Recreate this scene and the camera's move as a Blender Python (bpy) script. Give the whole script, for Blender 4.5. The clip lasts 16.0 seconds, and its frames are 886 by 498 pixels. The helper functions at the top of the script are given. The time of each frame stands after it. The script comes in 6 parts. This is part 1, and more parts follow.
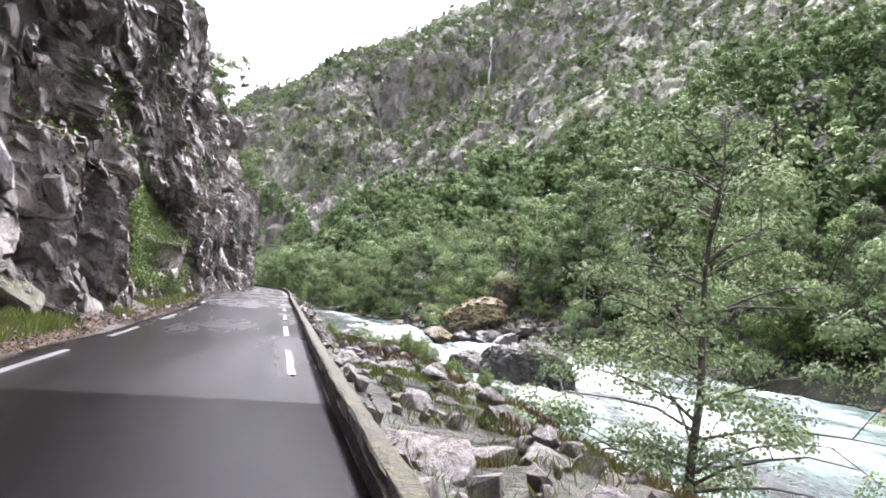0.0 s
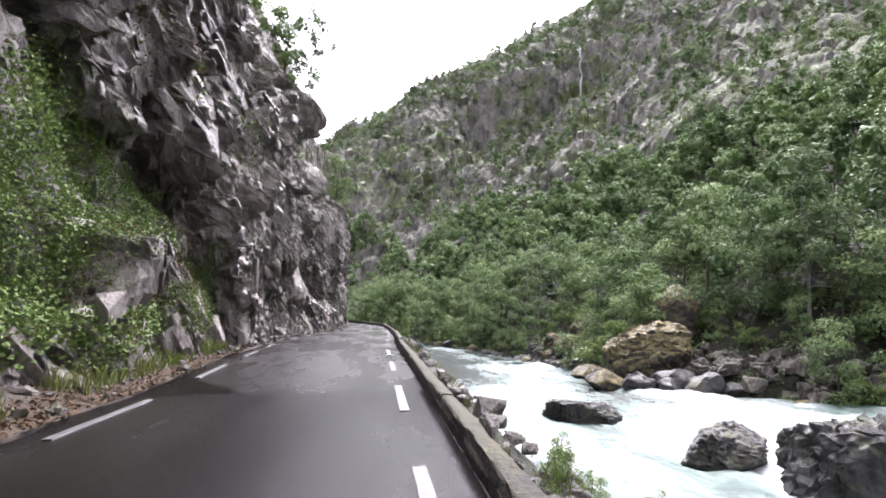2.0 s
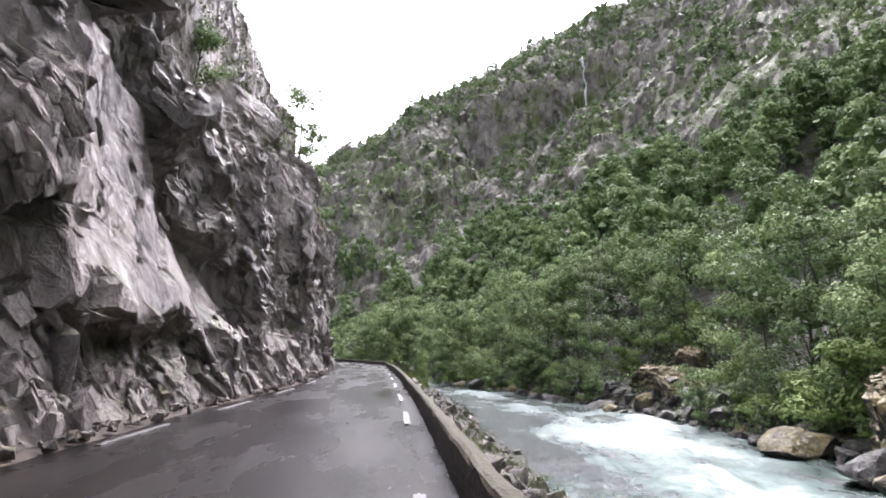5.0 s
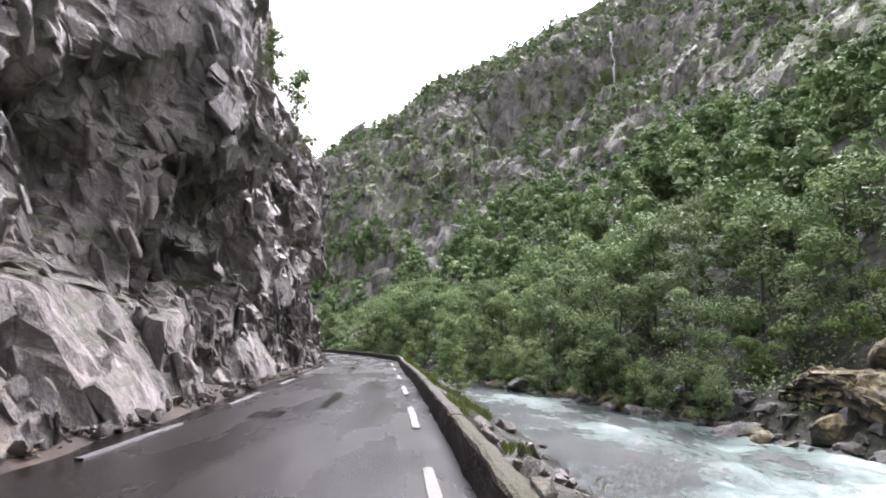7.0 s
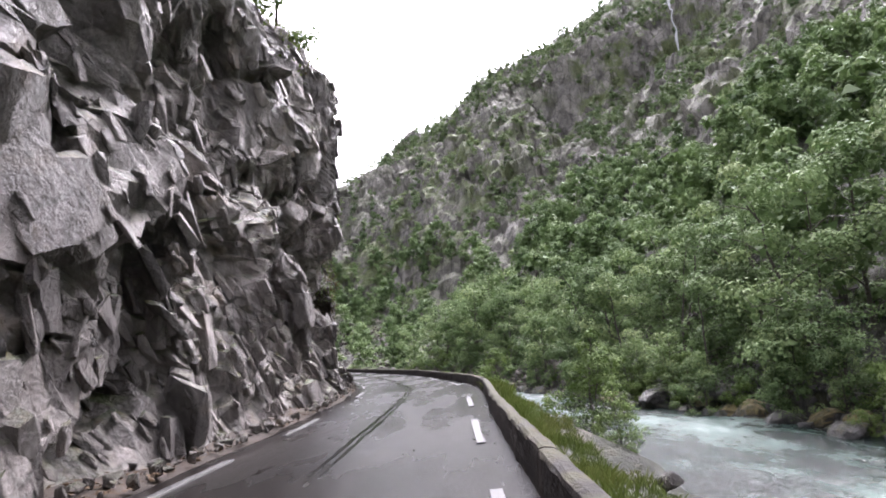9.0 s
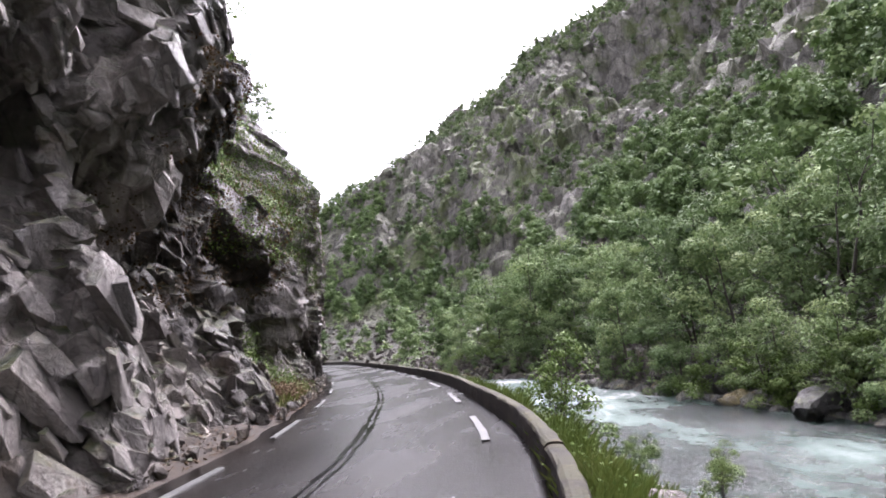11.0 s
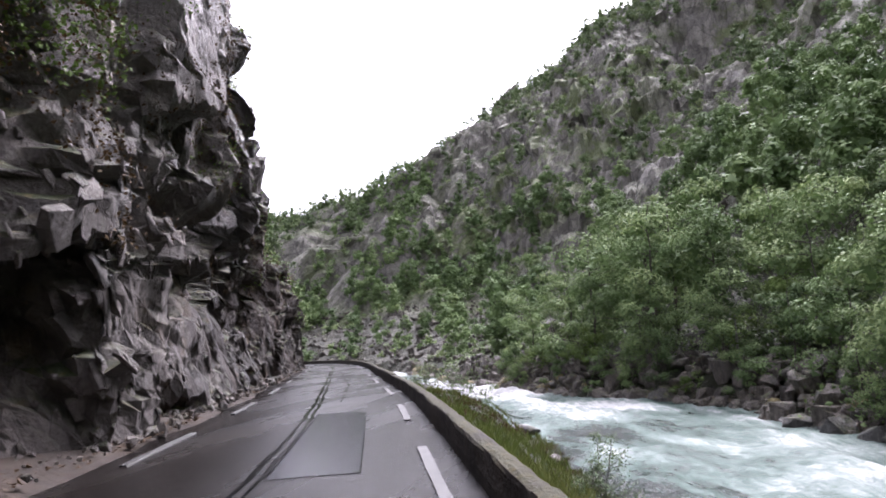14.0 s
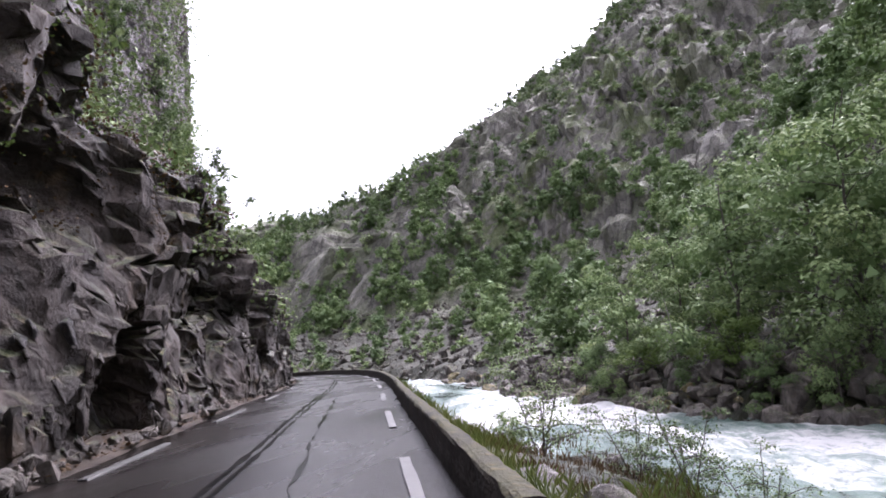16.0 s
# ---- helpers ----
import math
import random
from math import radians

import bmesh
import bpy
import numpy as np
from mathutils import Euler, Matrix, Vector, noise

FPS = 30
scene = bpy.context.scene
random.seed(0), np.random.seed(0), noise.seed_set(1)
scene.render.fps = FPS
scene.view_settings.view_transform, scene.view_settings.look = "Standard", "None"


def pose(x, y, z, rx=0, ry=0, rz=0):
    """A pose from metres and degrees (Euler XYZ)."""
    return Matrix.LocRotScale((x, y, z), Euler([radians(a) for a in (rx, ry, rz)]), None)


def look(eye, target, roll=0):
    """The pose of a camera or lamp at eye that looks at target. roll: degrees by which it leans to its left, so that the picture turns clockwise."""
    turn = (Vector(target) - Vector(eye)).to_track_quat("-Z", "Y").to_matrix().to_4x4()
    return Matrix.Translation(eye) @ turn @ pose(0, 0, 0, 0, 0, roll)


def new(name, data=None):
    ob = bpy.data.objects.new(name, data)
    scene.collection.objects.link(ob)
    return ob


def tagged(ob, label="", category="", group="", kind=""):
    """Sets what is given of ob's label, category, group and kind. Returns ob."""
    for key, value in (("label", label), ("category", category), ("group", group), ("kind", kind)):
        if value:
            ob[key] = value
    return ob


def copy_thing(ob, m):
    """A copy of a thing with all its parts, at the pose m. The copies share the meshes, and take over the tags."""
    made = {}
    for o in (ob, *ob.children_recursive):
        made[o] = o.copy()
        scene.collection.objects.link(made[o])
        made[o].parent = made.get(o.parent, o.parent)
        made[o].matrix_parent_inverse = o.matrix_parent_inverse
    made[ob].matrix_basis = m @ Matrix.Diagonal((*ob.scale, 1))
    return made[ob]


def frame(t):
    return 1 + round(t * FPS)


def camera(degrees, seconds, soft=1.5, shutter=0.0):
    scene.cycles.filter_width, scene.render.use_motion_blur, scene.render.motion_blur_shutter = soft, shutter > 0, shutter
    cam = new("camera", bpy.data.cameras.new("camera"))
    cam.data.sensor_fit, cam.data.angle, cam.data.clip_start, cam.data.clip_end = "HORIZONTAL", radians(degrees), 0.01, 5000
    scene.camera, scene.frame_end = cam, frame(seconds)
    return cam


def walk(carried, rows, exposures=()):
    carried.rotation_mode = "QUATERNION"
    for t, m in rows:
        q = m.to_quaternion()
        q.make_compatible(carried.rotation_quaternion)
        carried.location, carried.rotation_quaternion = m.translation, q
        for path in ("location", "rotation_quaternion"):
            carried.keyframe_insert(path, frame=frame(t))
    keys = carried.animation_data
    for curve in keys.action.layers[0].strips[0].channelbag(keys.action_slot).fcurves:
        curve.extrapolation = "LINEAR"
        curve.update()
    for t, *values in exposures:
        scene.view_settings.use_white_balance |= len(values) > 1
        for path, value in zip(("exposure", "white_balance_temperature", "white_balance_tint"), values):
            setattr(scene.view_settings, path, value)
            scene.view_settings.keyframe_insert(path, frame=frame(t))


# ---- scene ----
import itertools

# The drive: seconds, eye x, y, z, heading to the left, pitch up, lean to the right
cam = camera(70.0, 16.0, 1.8)
ROWS = [
    (0.0, -0.00, -16.63, 1.39, -13.62, 4.44, -5.70),
    (0.5, -0.07, -11.33, 1.36, -8.78, 5.76, -3.26),
    (1.0, -0.11, -6.39, 1.38, -6.92, 5.71, -2.83),
    (1.5, -0.15, -1.63, 1.39, -5.74, 5.99, -2.95),
    (2.0, -0.23, 3.13, 1.34, -5.06, 6.38, -2.75),
    (2.5, -0.27, 7.74, 1.30, -4.91, 6.73, -2.05),
    (3.0, -0.31, 12.33, 1.29, -5.17, 8.02, -0.96),
    (5.5, -0.23, 37.51, 1.45, -4.95, 9.33, -0.10),
    (6.0, -0.25, 42.92, 1.44, -4.48, 9.50, -0.86),
    (6.5, -0.24, 48.31, 1.39, -4.34, 8.07, -1.70),
    (7.0, -0.22, 53.44, 1.35, -3.63, 8.38, -0.85),
    (7.5, -0.22, 58.37, 1.32, -2.46, 8.69, 0.88),
    (8.0, -0.32, 63.35, 1.30, -0.62, 9.14, 2.27),
    (8.5, -0.41, 68.14, 1.29, 1.21, 9.38, 3.48),
    (11.0, -0.34, 88.25, 1.46, 7.36, 8.43, 5.65),
    (11.5, -0.96, 92.88, 1.45, 10.26, 8.37, 7.59),
    (12.0, -1.67, 97.38, 1.40, 11.64, 8.94, 8.18),
    (12.5, -2.50, 101.97, 1.36, 13.34, 9.47, 8.60),
    (13.0, -3.46, 106.45, 1.33, 14.52, 9.59, 8.76),
    (13.5, -4.66, 111.01, 1.30, 14.48, 9.57, 8.06),
    (14.0, -6.02, 115.67, 1.29, 11.76, 8.51, 3.93),
    (14.5, -7.42, 120.20, 1.27, 12.18, 8.34, 4.57),
    (15.0, -8.87, 124.70, 1.23, 13.22, 8.75, 5.61),
    (15.5, -10.40, 129.15, 1.19, 13.68, 8.78, 5.81),
    (16.0, -12.01, 133.64, 1.19, 13.89, 8.94, 5.58),
]


def drive_pose(x, y, z, yaw, pitch, lean):
    a, b = radians(yaw), radians(pitch)
    way = Vector((-math.sin(a) * math.cos(b), math.cos(a) * math.cos(b), math.sin(b)))
    return look((x, y, z), Vector((x, y, z)) + 10 * way, -lean)


walk(cam, [(r[0], drive_pose(*r[1:])) for r in ROWS],
     [(0.0, 2.75, 6100, 22), (1.5, 2.5, 6100, 22), (3.0, 2.25, 6120, 22), (8.5, 2.3, 6120, 22), (11.0, 2.25, 6120, 24), (14.0, 1.95, 6020, 25), (16.0, 1.9, 5980, 26)])

# ---- world and light: a bright overcast sky between two valley sides ----
world = bpy.data.worlds.new("overcast")
scene.world = world
world.use_nodes = True
wn, wl = world.node_tree.nodes, world.node_tree.links
sky = wn.new("ShaderNodeTexSky")
sky.sky_type, sky.sun_disc = "NISHITA", False
sky.sun_elevation, sky.sun_rotation = radians(52), radians(20)
sky.air_density, sky.dust_density, sky.ozone_density = 1.0, 6.0, 1.0
grey = wn.new("ShaderNodeHueSaturation")
grey.inputs["Saturation"].default_value = 0.12
wl.new(sky.outputs[0], grey.inputs["Color"])
wl.new(grey.outputs[0], wn["Background"].inputs["Color"])
wn["Background"].inputs["Strength"].default_value = 0.15
sun = new("sun", bpy.data.lights.new("sun", "SUN"))
sun.data.energy, sun.data.angle, sun.data.color = 1.0, radians(25), (1.0, 0.97, 0.93)
sun.matrix_world = look((0, 0, 0), (-math.sin(radians(20)) * math.cos(radians(52)), -math.cos(radians(20)) * math.cos(radians(52)), -math.sin(radians(52))))

# ---- numeric helpers ----
def hash2(i, j, k):
    n = (np.asarray(i, np.int64) * 374761393 + np.asarray(j, np.int64) * 668265263 + k * 1274126177) & 0x7FFFFFFF
    n = ((n ^ (n >> 13)) * 1103515245 + 12345) & 0x7FFFFFFF
    n = ((n ^ (n >> 15)) * 1911520717) & 0x7FFFFFFF
    return ((n >> 5) & 0xFFFF) / 65535.0


def vnoise(x, y, k=0):
    """Smooth value noise, -1 to 1, one cell a unit."""
    i, j = np.floor(x).astype(np.int64), np.floor(y).astype(np.int64)
    u, v = x - i, y - j
    u, v = u * u * (3 - 2 * u), v * v * (3 - 2 * v)
    a, b = hash2(i, j, k), hash2(i + 1, j, k)
    c, d = hash2(i, j + 1, k), hash2(i + 1, j + 1, k)
    return 2 * ((a * (1 - u) + b * u) * (1 - v) + (c * (1 - u) + d * u) * v) - 1


def fbm(x, y, k=0, octaves=4):
    return sum(0.5 ** o * vnoise(x * 2 ** o + 17.3 * o, y * 2 ** o - 9.1 * o, k + o) for o in range(octaves)) / 1.6


def facets(x, y, k=0, tilt=1.0, step=1.0):
    """Broken rock: every cell of a jittered grid is a tilted plane. Returns relief in units of the cell."""
    i0, j0 = np.floor(x).astype(np.int64), np.floor(y).astype(np.int64)
    best, out = np.full(x.shape, 9e9), np.zeros(x.shape)
    for di in (-1, 0, 1):
        for dj in (-1, 0, 1):
            i, j = i0 + di, j0 + dj
            dx, dy = x - i - hash2(i, j, k), y - j - hash2(i, j, k + 1)
            d = dx * dx + dy * dy
            relief = tilt * (dx * (2 * hash2(i, j, k + 2) - 1) + dy * (2 * hash2(i, j, k + 3) - 1)) + step * (hash2(i, j, k + 4) - 0.5)
            out, best = np.where(d < best, relief, out), np.minimum(d, best)
    return out


def crystals(x, y, k=0, tilt=1.0, step=1.0, bow=0.4):
    """Angular rock without gaps: the upper hull of tilted planes, one a cell."""
    i0, j0 = np.floor(x).astype(np.int64), np.floor(y).astype(np.int64)
    out = np.full(x.shape, -9.0)
    for di in (-1, 0, 1):
        for dj in (-1, 0, 1):
            i, j = i0 + di, j0 + dj
            dx, dy = x - i - hash2(i, j, k), y - j - hash2(i, j, k + 1)
            relief = tilt * (dx * (2 * hash2(i, j, k + 2) - 1) + dy * (2 * hash2(i, j, k + 3) - 1)) + step * (hash2(i, j, k + 4) - 0.5) - bow * (dx * dx + dy * dy)
            out = np.maximum(out, relief)
    return out


def cells(p, k, tilt, step):
    """Broken rock in space: every cell of a jittered lattice is cut by a plane of its own. In units of the cell."""
    base = np.floor(p).astype(np.int64)
    best, value = np.full(p.shape[:-1], 9e9), np.zeros(p.shape[:-1])
    for di in (-1, 0, 1):
        for dj in (-1, 0, 1):
            for dk in (-1, 0, 1):
                i, j, m = base[..., 0] + di, base[..., 1] + dj, base[..., 2] + dk
                jj = j + 4099 * m
                d = [p[..., 0] - i - hash2(i, jj, k), p[..., 1] - j - hash2(i, jj, k + 1), p[..., 2] - m - hash2(i, jj, k + 2)]
                far_ = d[0] ** 2 + d[1] ** 2 + d[2] ** 2
                cut = tilt * sum(d[c] * (2 * hash2(i, jj, k + 3 + c) - 1) for c in range(3)) + step * (hash2(i, jj, k + 6) - 0.5)
                value, best = np.where(far_ < best, cut, value), np.minimum(far_, best)
    return value


def smooth(e0, e1, x):
    t = np.clip((np.asarray(x, float) - e0) / (e1 - e0), 0, 1)
    return t * t * (3 - 2 * t)


def mesh_of(name, verts, faces, material, shade=False):
    me = bpy.data.meshes.new(name)
    verts, faces = np.asarray(verts, np.float32), np.asarray(faces, np.int32)
    n, k = faces.shape
    me.vertices.add(len(verts))
    me.vertices.foreach_set("co", verts.ravel())
    me.loops.add(n * k)
    me.loops.foreach_set("vertex_index", faces.ravel())
    me.polygons.add(n)
    me.polygons.foreach_set("loop_start", np.arange(n, dtype=np.int32) * k)
    me.polygons.foreach_set("use_smooth", np.full(n, shade))
    me.update(calc_edges=True)
    me.validate()
    me.materials.append(material)
    return me


def grid_faces(nu, nv):
    a = (np.arange(nu - 1)[:, None] * nv + np.arange(nv - 1)[None, :]).ravel()
    return np.c_[a, a + nv, a + nv + 1, a + 1]


def add_float(me, name, values):
    me.attributes.new(name, "FLOAT", "POINT").data.foreach_set("value", np.asarray(values, np.float32))


def part(name, me, parent, label=""):
    ob = new(name, me)
    ob.parent = parent
    if label:
        tagged(ob, label)
    return ob


def curve_through(points, step=0.5):
    """A smooth line through plan points, sampled at even steps."""
    p = np.array(points, float)
    s = np.r_[0, np.cumsum(np.hypot(*np.diff(p, axis=0).T))]
    m = np.gradient(p, s, axis=0)
    t = np.arange(0, s[-1], step)
    i = np.clip(np.searchsorted(s, t, "right") - 1, 0, len(p) - 2)
    h = (s[i + 1] - s[i])[:, None]
    u = ((t - s[i]) / h[:, 0])[:, None]
    q = (2 * u**3 - 3 * u**2 + 1) * p[i] + (u**3 - 2 * u**2 + u) * h * m[i] + (-2 * u**3 + 3 * u**2) * p[i + 1] + (u**3 - u**2) * h * m[i + 1]
    kern = np.hanning(17) / np.hanning(17).sum()
    pad = np.r_[np.repeat(q[:1], 8, 0), q, np.repeat(q[-1:], 8, 0)]
    pad[:8] = q[0] + (q[0] - q[1]) * np.arange(8, 0, -1)[:, None]
    pad[-8:] = q[-1] + (q[-1] - q[-2]) * np.arange(1, 9)[:, None]
    return np.c_[np.convolve(pad[:, 0], kern, "valid"), np.convolve(pad[:, 1], kern, "valid")]


# ---- plan: the road's right marking line, and all that runs beside it ----
EDGE = curve_through([(0.9, -90), (0.7, -60), (0.5, -30), (0.3, -10), (0.17, 0), (0.12, 10), (0.05, 20), (0.0, 30), (0.1, 40), (0.22, 48), (0.12, 57),
                      (0.0, 66), (-0.2, 75), (-0.5, 83), (-0.75, 91), (-1.1, 97), (-2.2, 103), (-3.56, 109), (-5.24, 114.8), (-7.09, 120.5), (-9.0, 126.2),
                      (-11.0, 131.9), (-13.2, 137.5), (-15.4, 143.1), (-17.6, 148.7), (-19.75, 154.3), (-22.1, 160), (-25.2, 167), (-29.5, 174.5), (-36.5, 183),
                      (-48, 189), (-60, 197), (-80, 206), (-120, 215)])
TAN = np.gradient(EDGE, axis=0)
TAN /= np.linalg.norm(TAN, axis=1)[:, None]
NOR = np.c_[TAN[:, 1], -TAN[:, 0]]  # to the right, towards the river
ARC = np.arange(len(EDGE)) * 0.5
ZERO = float(np.interp(0, EDGE[:, 1], ARC))
ARC = ARC - ZERO  # metres along the road; 0 where y is 0


def arc_of(y):
    return float(np.interp(y, EDGE[:, 1], ARC))


def along(s, off=0.0):
    """Plan point at s metres along the road, off metres to the right of its right marking line."""
    s = np.asarray(s, float)
    q = [np.interp(s, ARC, a) for a in (EDGE[:, 0], EDGE[:, 1], NOR[:, 0], NOR[:, 1])]
    return np.stack([q[0] + off * q[2], q[1] + off * q[3]], -1)


def road_width(s):
    """Between the two marking lines."""
    return np.interp(s, [-90, -10, 0, 13, 22, 30, 38, 46, 52, 58, 64, 76, 90, 110, 125, 140, 155, 260],
                     [3.5, 3.5, 3.65, 3.7, 4.2, 4.7, 5.1, 4.95, 4.5, 4.0, 3.7, 3.6, 3.65, 3.7, 3.6, 3.5, 3.5, 3.5])


def road_z(s, off):
    """Height of the road: slight cross fall between the two lines."""
    zr = np.interp(s, [-20, -8, 0, 10, 30, 38, 48, 60, 90, 120, 150], [0, -0.03, 0.1, 0.15, 0.14, 0.1, -0.04, 0.05, 0.06, 0.03, 0.04])
    zl = np.interp(s, [-20, -8, 0, 10, 22, 37, 50, 64, 75, 86, 96, 110, 125, 140, 155], [0, -0.05, -0.12, -0.08, 0, -0.09, -0.06, 0, 0.03, -0.04, 0.06, 0.03, 0.08, 0.13, 0.17])
    f = np.clip(-np.asarray(off) / road_width(s), -0.4, 1.4)
    return zr * (1 - f) + zl * f


def to_road(x, y):
    """Metres along the road and to the right of its right line, for plan points."""
    x, y = np.asarray(x, float).ravel(), np.asarray(y, float).ravel()
    s, off = np.empty(len(x)), np.empty(len(x))
    e = EDGE[::4]
    for a in range(0, len(x), 20000):
        q = np.c_[x[a:a + 20000], y[a:a + 20000]]
        i = ((q[:, None, 0] - e[None, :, 0]) ** 2 + (q[:, None, 1] - e[None, :, 1]) ** 2).argmin(1) * 4
        d = q - EDGE[i]
        s[a:a + 20000], off[a:a + 20000] = ARC[i] + (d * TAN[i]).sum(1), (d * NOR[i]).sum(1)
    return s, off


RIVER = curve_through([(15, -300), (14, -120), (15, -60), (16, -20), (15.8, 0), (14.6, 18), (13.3, 30), (13, 45), (13, 60), (13, 80), (10.5, 100), (5, 120), (-4, 150), (-13, 170), (-20, 188), (-31, 210), (-48, 235),
                       (-70, 252), (-110, 275), (-180, 300), (-300, 330)], 1.0)
RIVER_S = np.arange(len(RIVER)) * 1.0
RIVER_0 = float(np.interp(0, RIVER[:, 1], RIVER_S))
RIVER_T = np.gradient(RIVER, axis=0)
RIVER_N = np.c_[RIVER_T[:, 1], -RIVER_T[:, 0]] / np.linalg.norm(RIVER_T, axis=1)[:, None]
WATER = -3.6


def to_river(x, y):
    """Metres along the river (0 where y is 0) and to the right of its middle."""
    x, y = np.asarray(x, float).ravel(), np.asarray(y, float).ravel()
    s, off = np.empty(len(x)), np.empty(len(x))
    e = RIVER[::3]
    for a in range(0, len(x), 20000):
        q = np.c_[x[a:a + 20000], y[a:a + 20000]]
        i = ((q[:, None, 0] - e[None, :, 0]) ** 2 + (q[:, None, 1] - e[None, :, 1]) ** 2).argmin(1) * 3
        d = q - RIVER[i]
        s[a:a + 20000] = RIVER_S[i] - RIVER_0
        off[a:a + 20000] = np.hypot(d[:, 0], d[:, 1]) * np.sign((d * RIVER_N[i]).sum(1))
    return s, off


def near_half(s):
    """From the river's middle to the bank below the road."""
    return np.interp(s, [-100, -10, 0, 5, 8, 11, 14, 18, 24, 32, 60, 80, 100, 125, 140, 146, 150, 154, 160, 200, 240], [9, 7.9, 7.8, 7.4, 8.0, 9.6, 11.0, 10.6, 9.4, 8.6, 8, 7.6, 6.6, 7.2, 7.2, 6.6, 6.7, 8.1, 8.7, 9, 9])


def river_half(s):
    """From the river's middle to the far bank, which steps back into a bay above the rapids."""
    return near_half(s) + np.interp(s, [-60, -10, 20, 42, 50, 56, 140, 156, 161, 166, 172, 186, 198, 215, 260], [8, 10, 10.5, 9.0, 2.5, 0, 0.5, 0.8, 0, -2.3, -4.8, -5.6, -8, -7, -3])


def ridge(x, y=0.0):
    """The skyline's height over the far side of the valley."""
    return np.interp(x, [-300, -150, -105, -69, -41, 0, 60, 140, 200, 400], [60, 64, 74, 90, 120, 146, 188, 244, 285, 350]) + 0.28 * np.clip(y - 430, 0, 250)


def height(x, y, detail=True):
    """The ground: road bench, bank, river bed, the far slope and the wooded valley side."""
    shape = np.shape(x)
    x, y = np.asarray(x, float).ravel(), np.asarray(y, float).ravel()
    s, off = to_road(x, y)
    rs, ro = to_river(x, y)
    half = river_half(rs)
    # valley side across the river
    dr = ro - half
    talus = np.interp(rs, [-50, 120, 170, 230, 300], [6, 7, 16, 40, 44])
    steep = np.interp(rs, [0, 150, 240, 320], [0.70, 0.72, 0.84, 0.95])
    far = -3.9 + 1.2 * smooth(0, 2.5, dr) + np.clip(dr, 0, None) * 0.3 + np.clip(dr - talus, 0, None) * (steep - 0.3)
    cap = ridge(x, y)
    far = np.where(far > cap * 0.8, cap * 0.8 + cap * 0.2 * np.tanh((far - cap * 0.8) / (cap * 0.2)), far)
    if detail:
        amp = smooth(2, 60, dr)
        far = far + amp * (9 * fbm(x / 60, y / 60, 3) + 11 * crystals(x / 30, y / 30, 11, 1.25, 0.8, 0.8) + 4.0 * crystals(x / 11, y / 11, 17, 1.5, 0.9, 0.7) + 0.9 * facets(x / 5, y / 5, 23, 1.4, 0.8) - 2)
        far = far - 28 * smooth(424, 411, y) * smooth(300, 355, y) * smooth(25, 65, x) * smooth(170, 135, x)
        # ledges and walls in turn up the mountain
        zone = smooth(34, 60, dr) * (0.35 + 0.65 * smooth(150, 225, rs)) * smooth(1.0, 0.8, far / cap)
        rise = far / 19 + 1.7 * fbm(x / 45, y / 45, 47) + 0.6 * fbm(x / 13, y / 13, 48)
        part_ = rise - np.floor(rise)
        far = far + zone * 7 * (smooth(0.35, 0.8, part_) - part_)
        far = far + smooth(0, 3, dr) * (0.5 * fbm(x / 4, y / 4, 5))
    # bank between wall and water
    near_edge = -(ro + near_half(rs))
    bank = np.interp(near_edge, [-3, 0, 0.5, 1.5, 3.0, 5.0, 8], [-5.0, -3.9, -2.9, -1.8, -0.9, -0.45, -0.25])
    shelf = np.interp(s, [20, 42, 125, 150], [-0.3, 0.15, 0.1, -0.1])
    bank = np.maximum(bank, np.interp(off, [1.1, 1.7], [1.0, 0.0]) * (shelf + 3) - 3)
    if detail:
        bank = bank + smooth(1.1, 2.2, off) * (0.25 * fbm(x / 1.3, y / 1.3, 7) + 0.35 * facets(x / 1.6, y / 1.6, 29, 1.0, 0.6))
    z = np.where(ro > half - 1, far, bank)
    inside = (ro < half - 0.5) & (-ro < near_half(rs) - 0.5)
    z = np.where(inside, np.minimum(z, -4.6), z)
    # road bench and verge
    w = road_width(s)
    bench = road_z(s, off) - 0.12
    z = np.where(off < 1.15, bench, z)
    # left of the cliff's face: the mountain behind it
    back = -(off + w) - 5.0
    bend = smooth(140, 152, s)
    left = 7.0 - 5.5 * bend + (2 - 1.2 * bend) * fbm(x / 25, y / 25, 41) + (0.9 - 0.4 * bend) * np.clip(back, 0, 260)
    left = np.minimum(left, 190 + 25 * fbm(x / 90, y / 90, 44))
    z = np.where((back > 0) & (off < 0), np.interp(back, [0, 2], [0, 1]) * (left + 0.3) + (1 - np.interp(back, [0, 2], [0, 1])) * bench, z)
    return z.reshape(shape)

# ---- materials ----
def material(name, rough=0.7, base=(0.5, 0.5, 0.5)):
    m = bpy.data.materials.new(name)
    m.use_nodes = True
    b = m.node_tree.nodes["Principled BSDF"]
    b.inputs["Roughness"].default_value = rough
    b.inputs["Base Color"].default_value = (*base, 1)
    return m, m.node_tree.nodes, m.node_tree.links, b


def coords(n, l, scale=(1, 1, 1), turn=(0, 0, 0), kind="Object"):
    tc, mp = n.new("ShaderNodeTexCoord"), n.new("ShaderNodeMapping")
    mp.inputs["Scale"].default_value = scale
    mp.inputs["Rotation"].default_value = turn
    l.new(tc.outputs[kind], mp.inputs["Vector"])
    return mp.outputs[0]


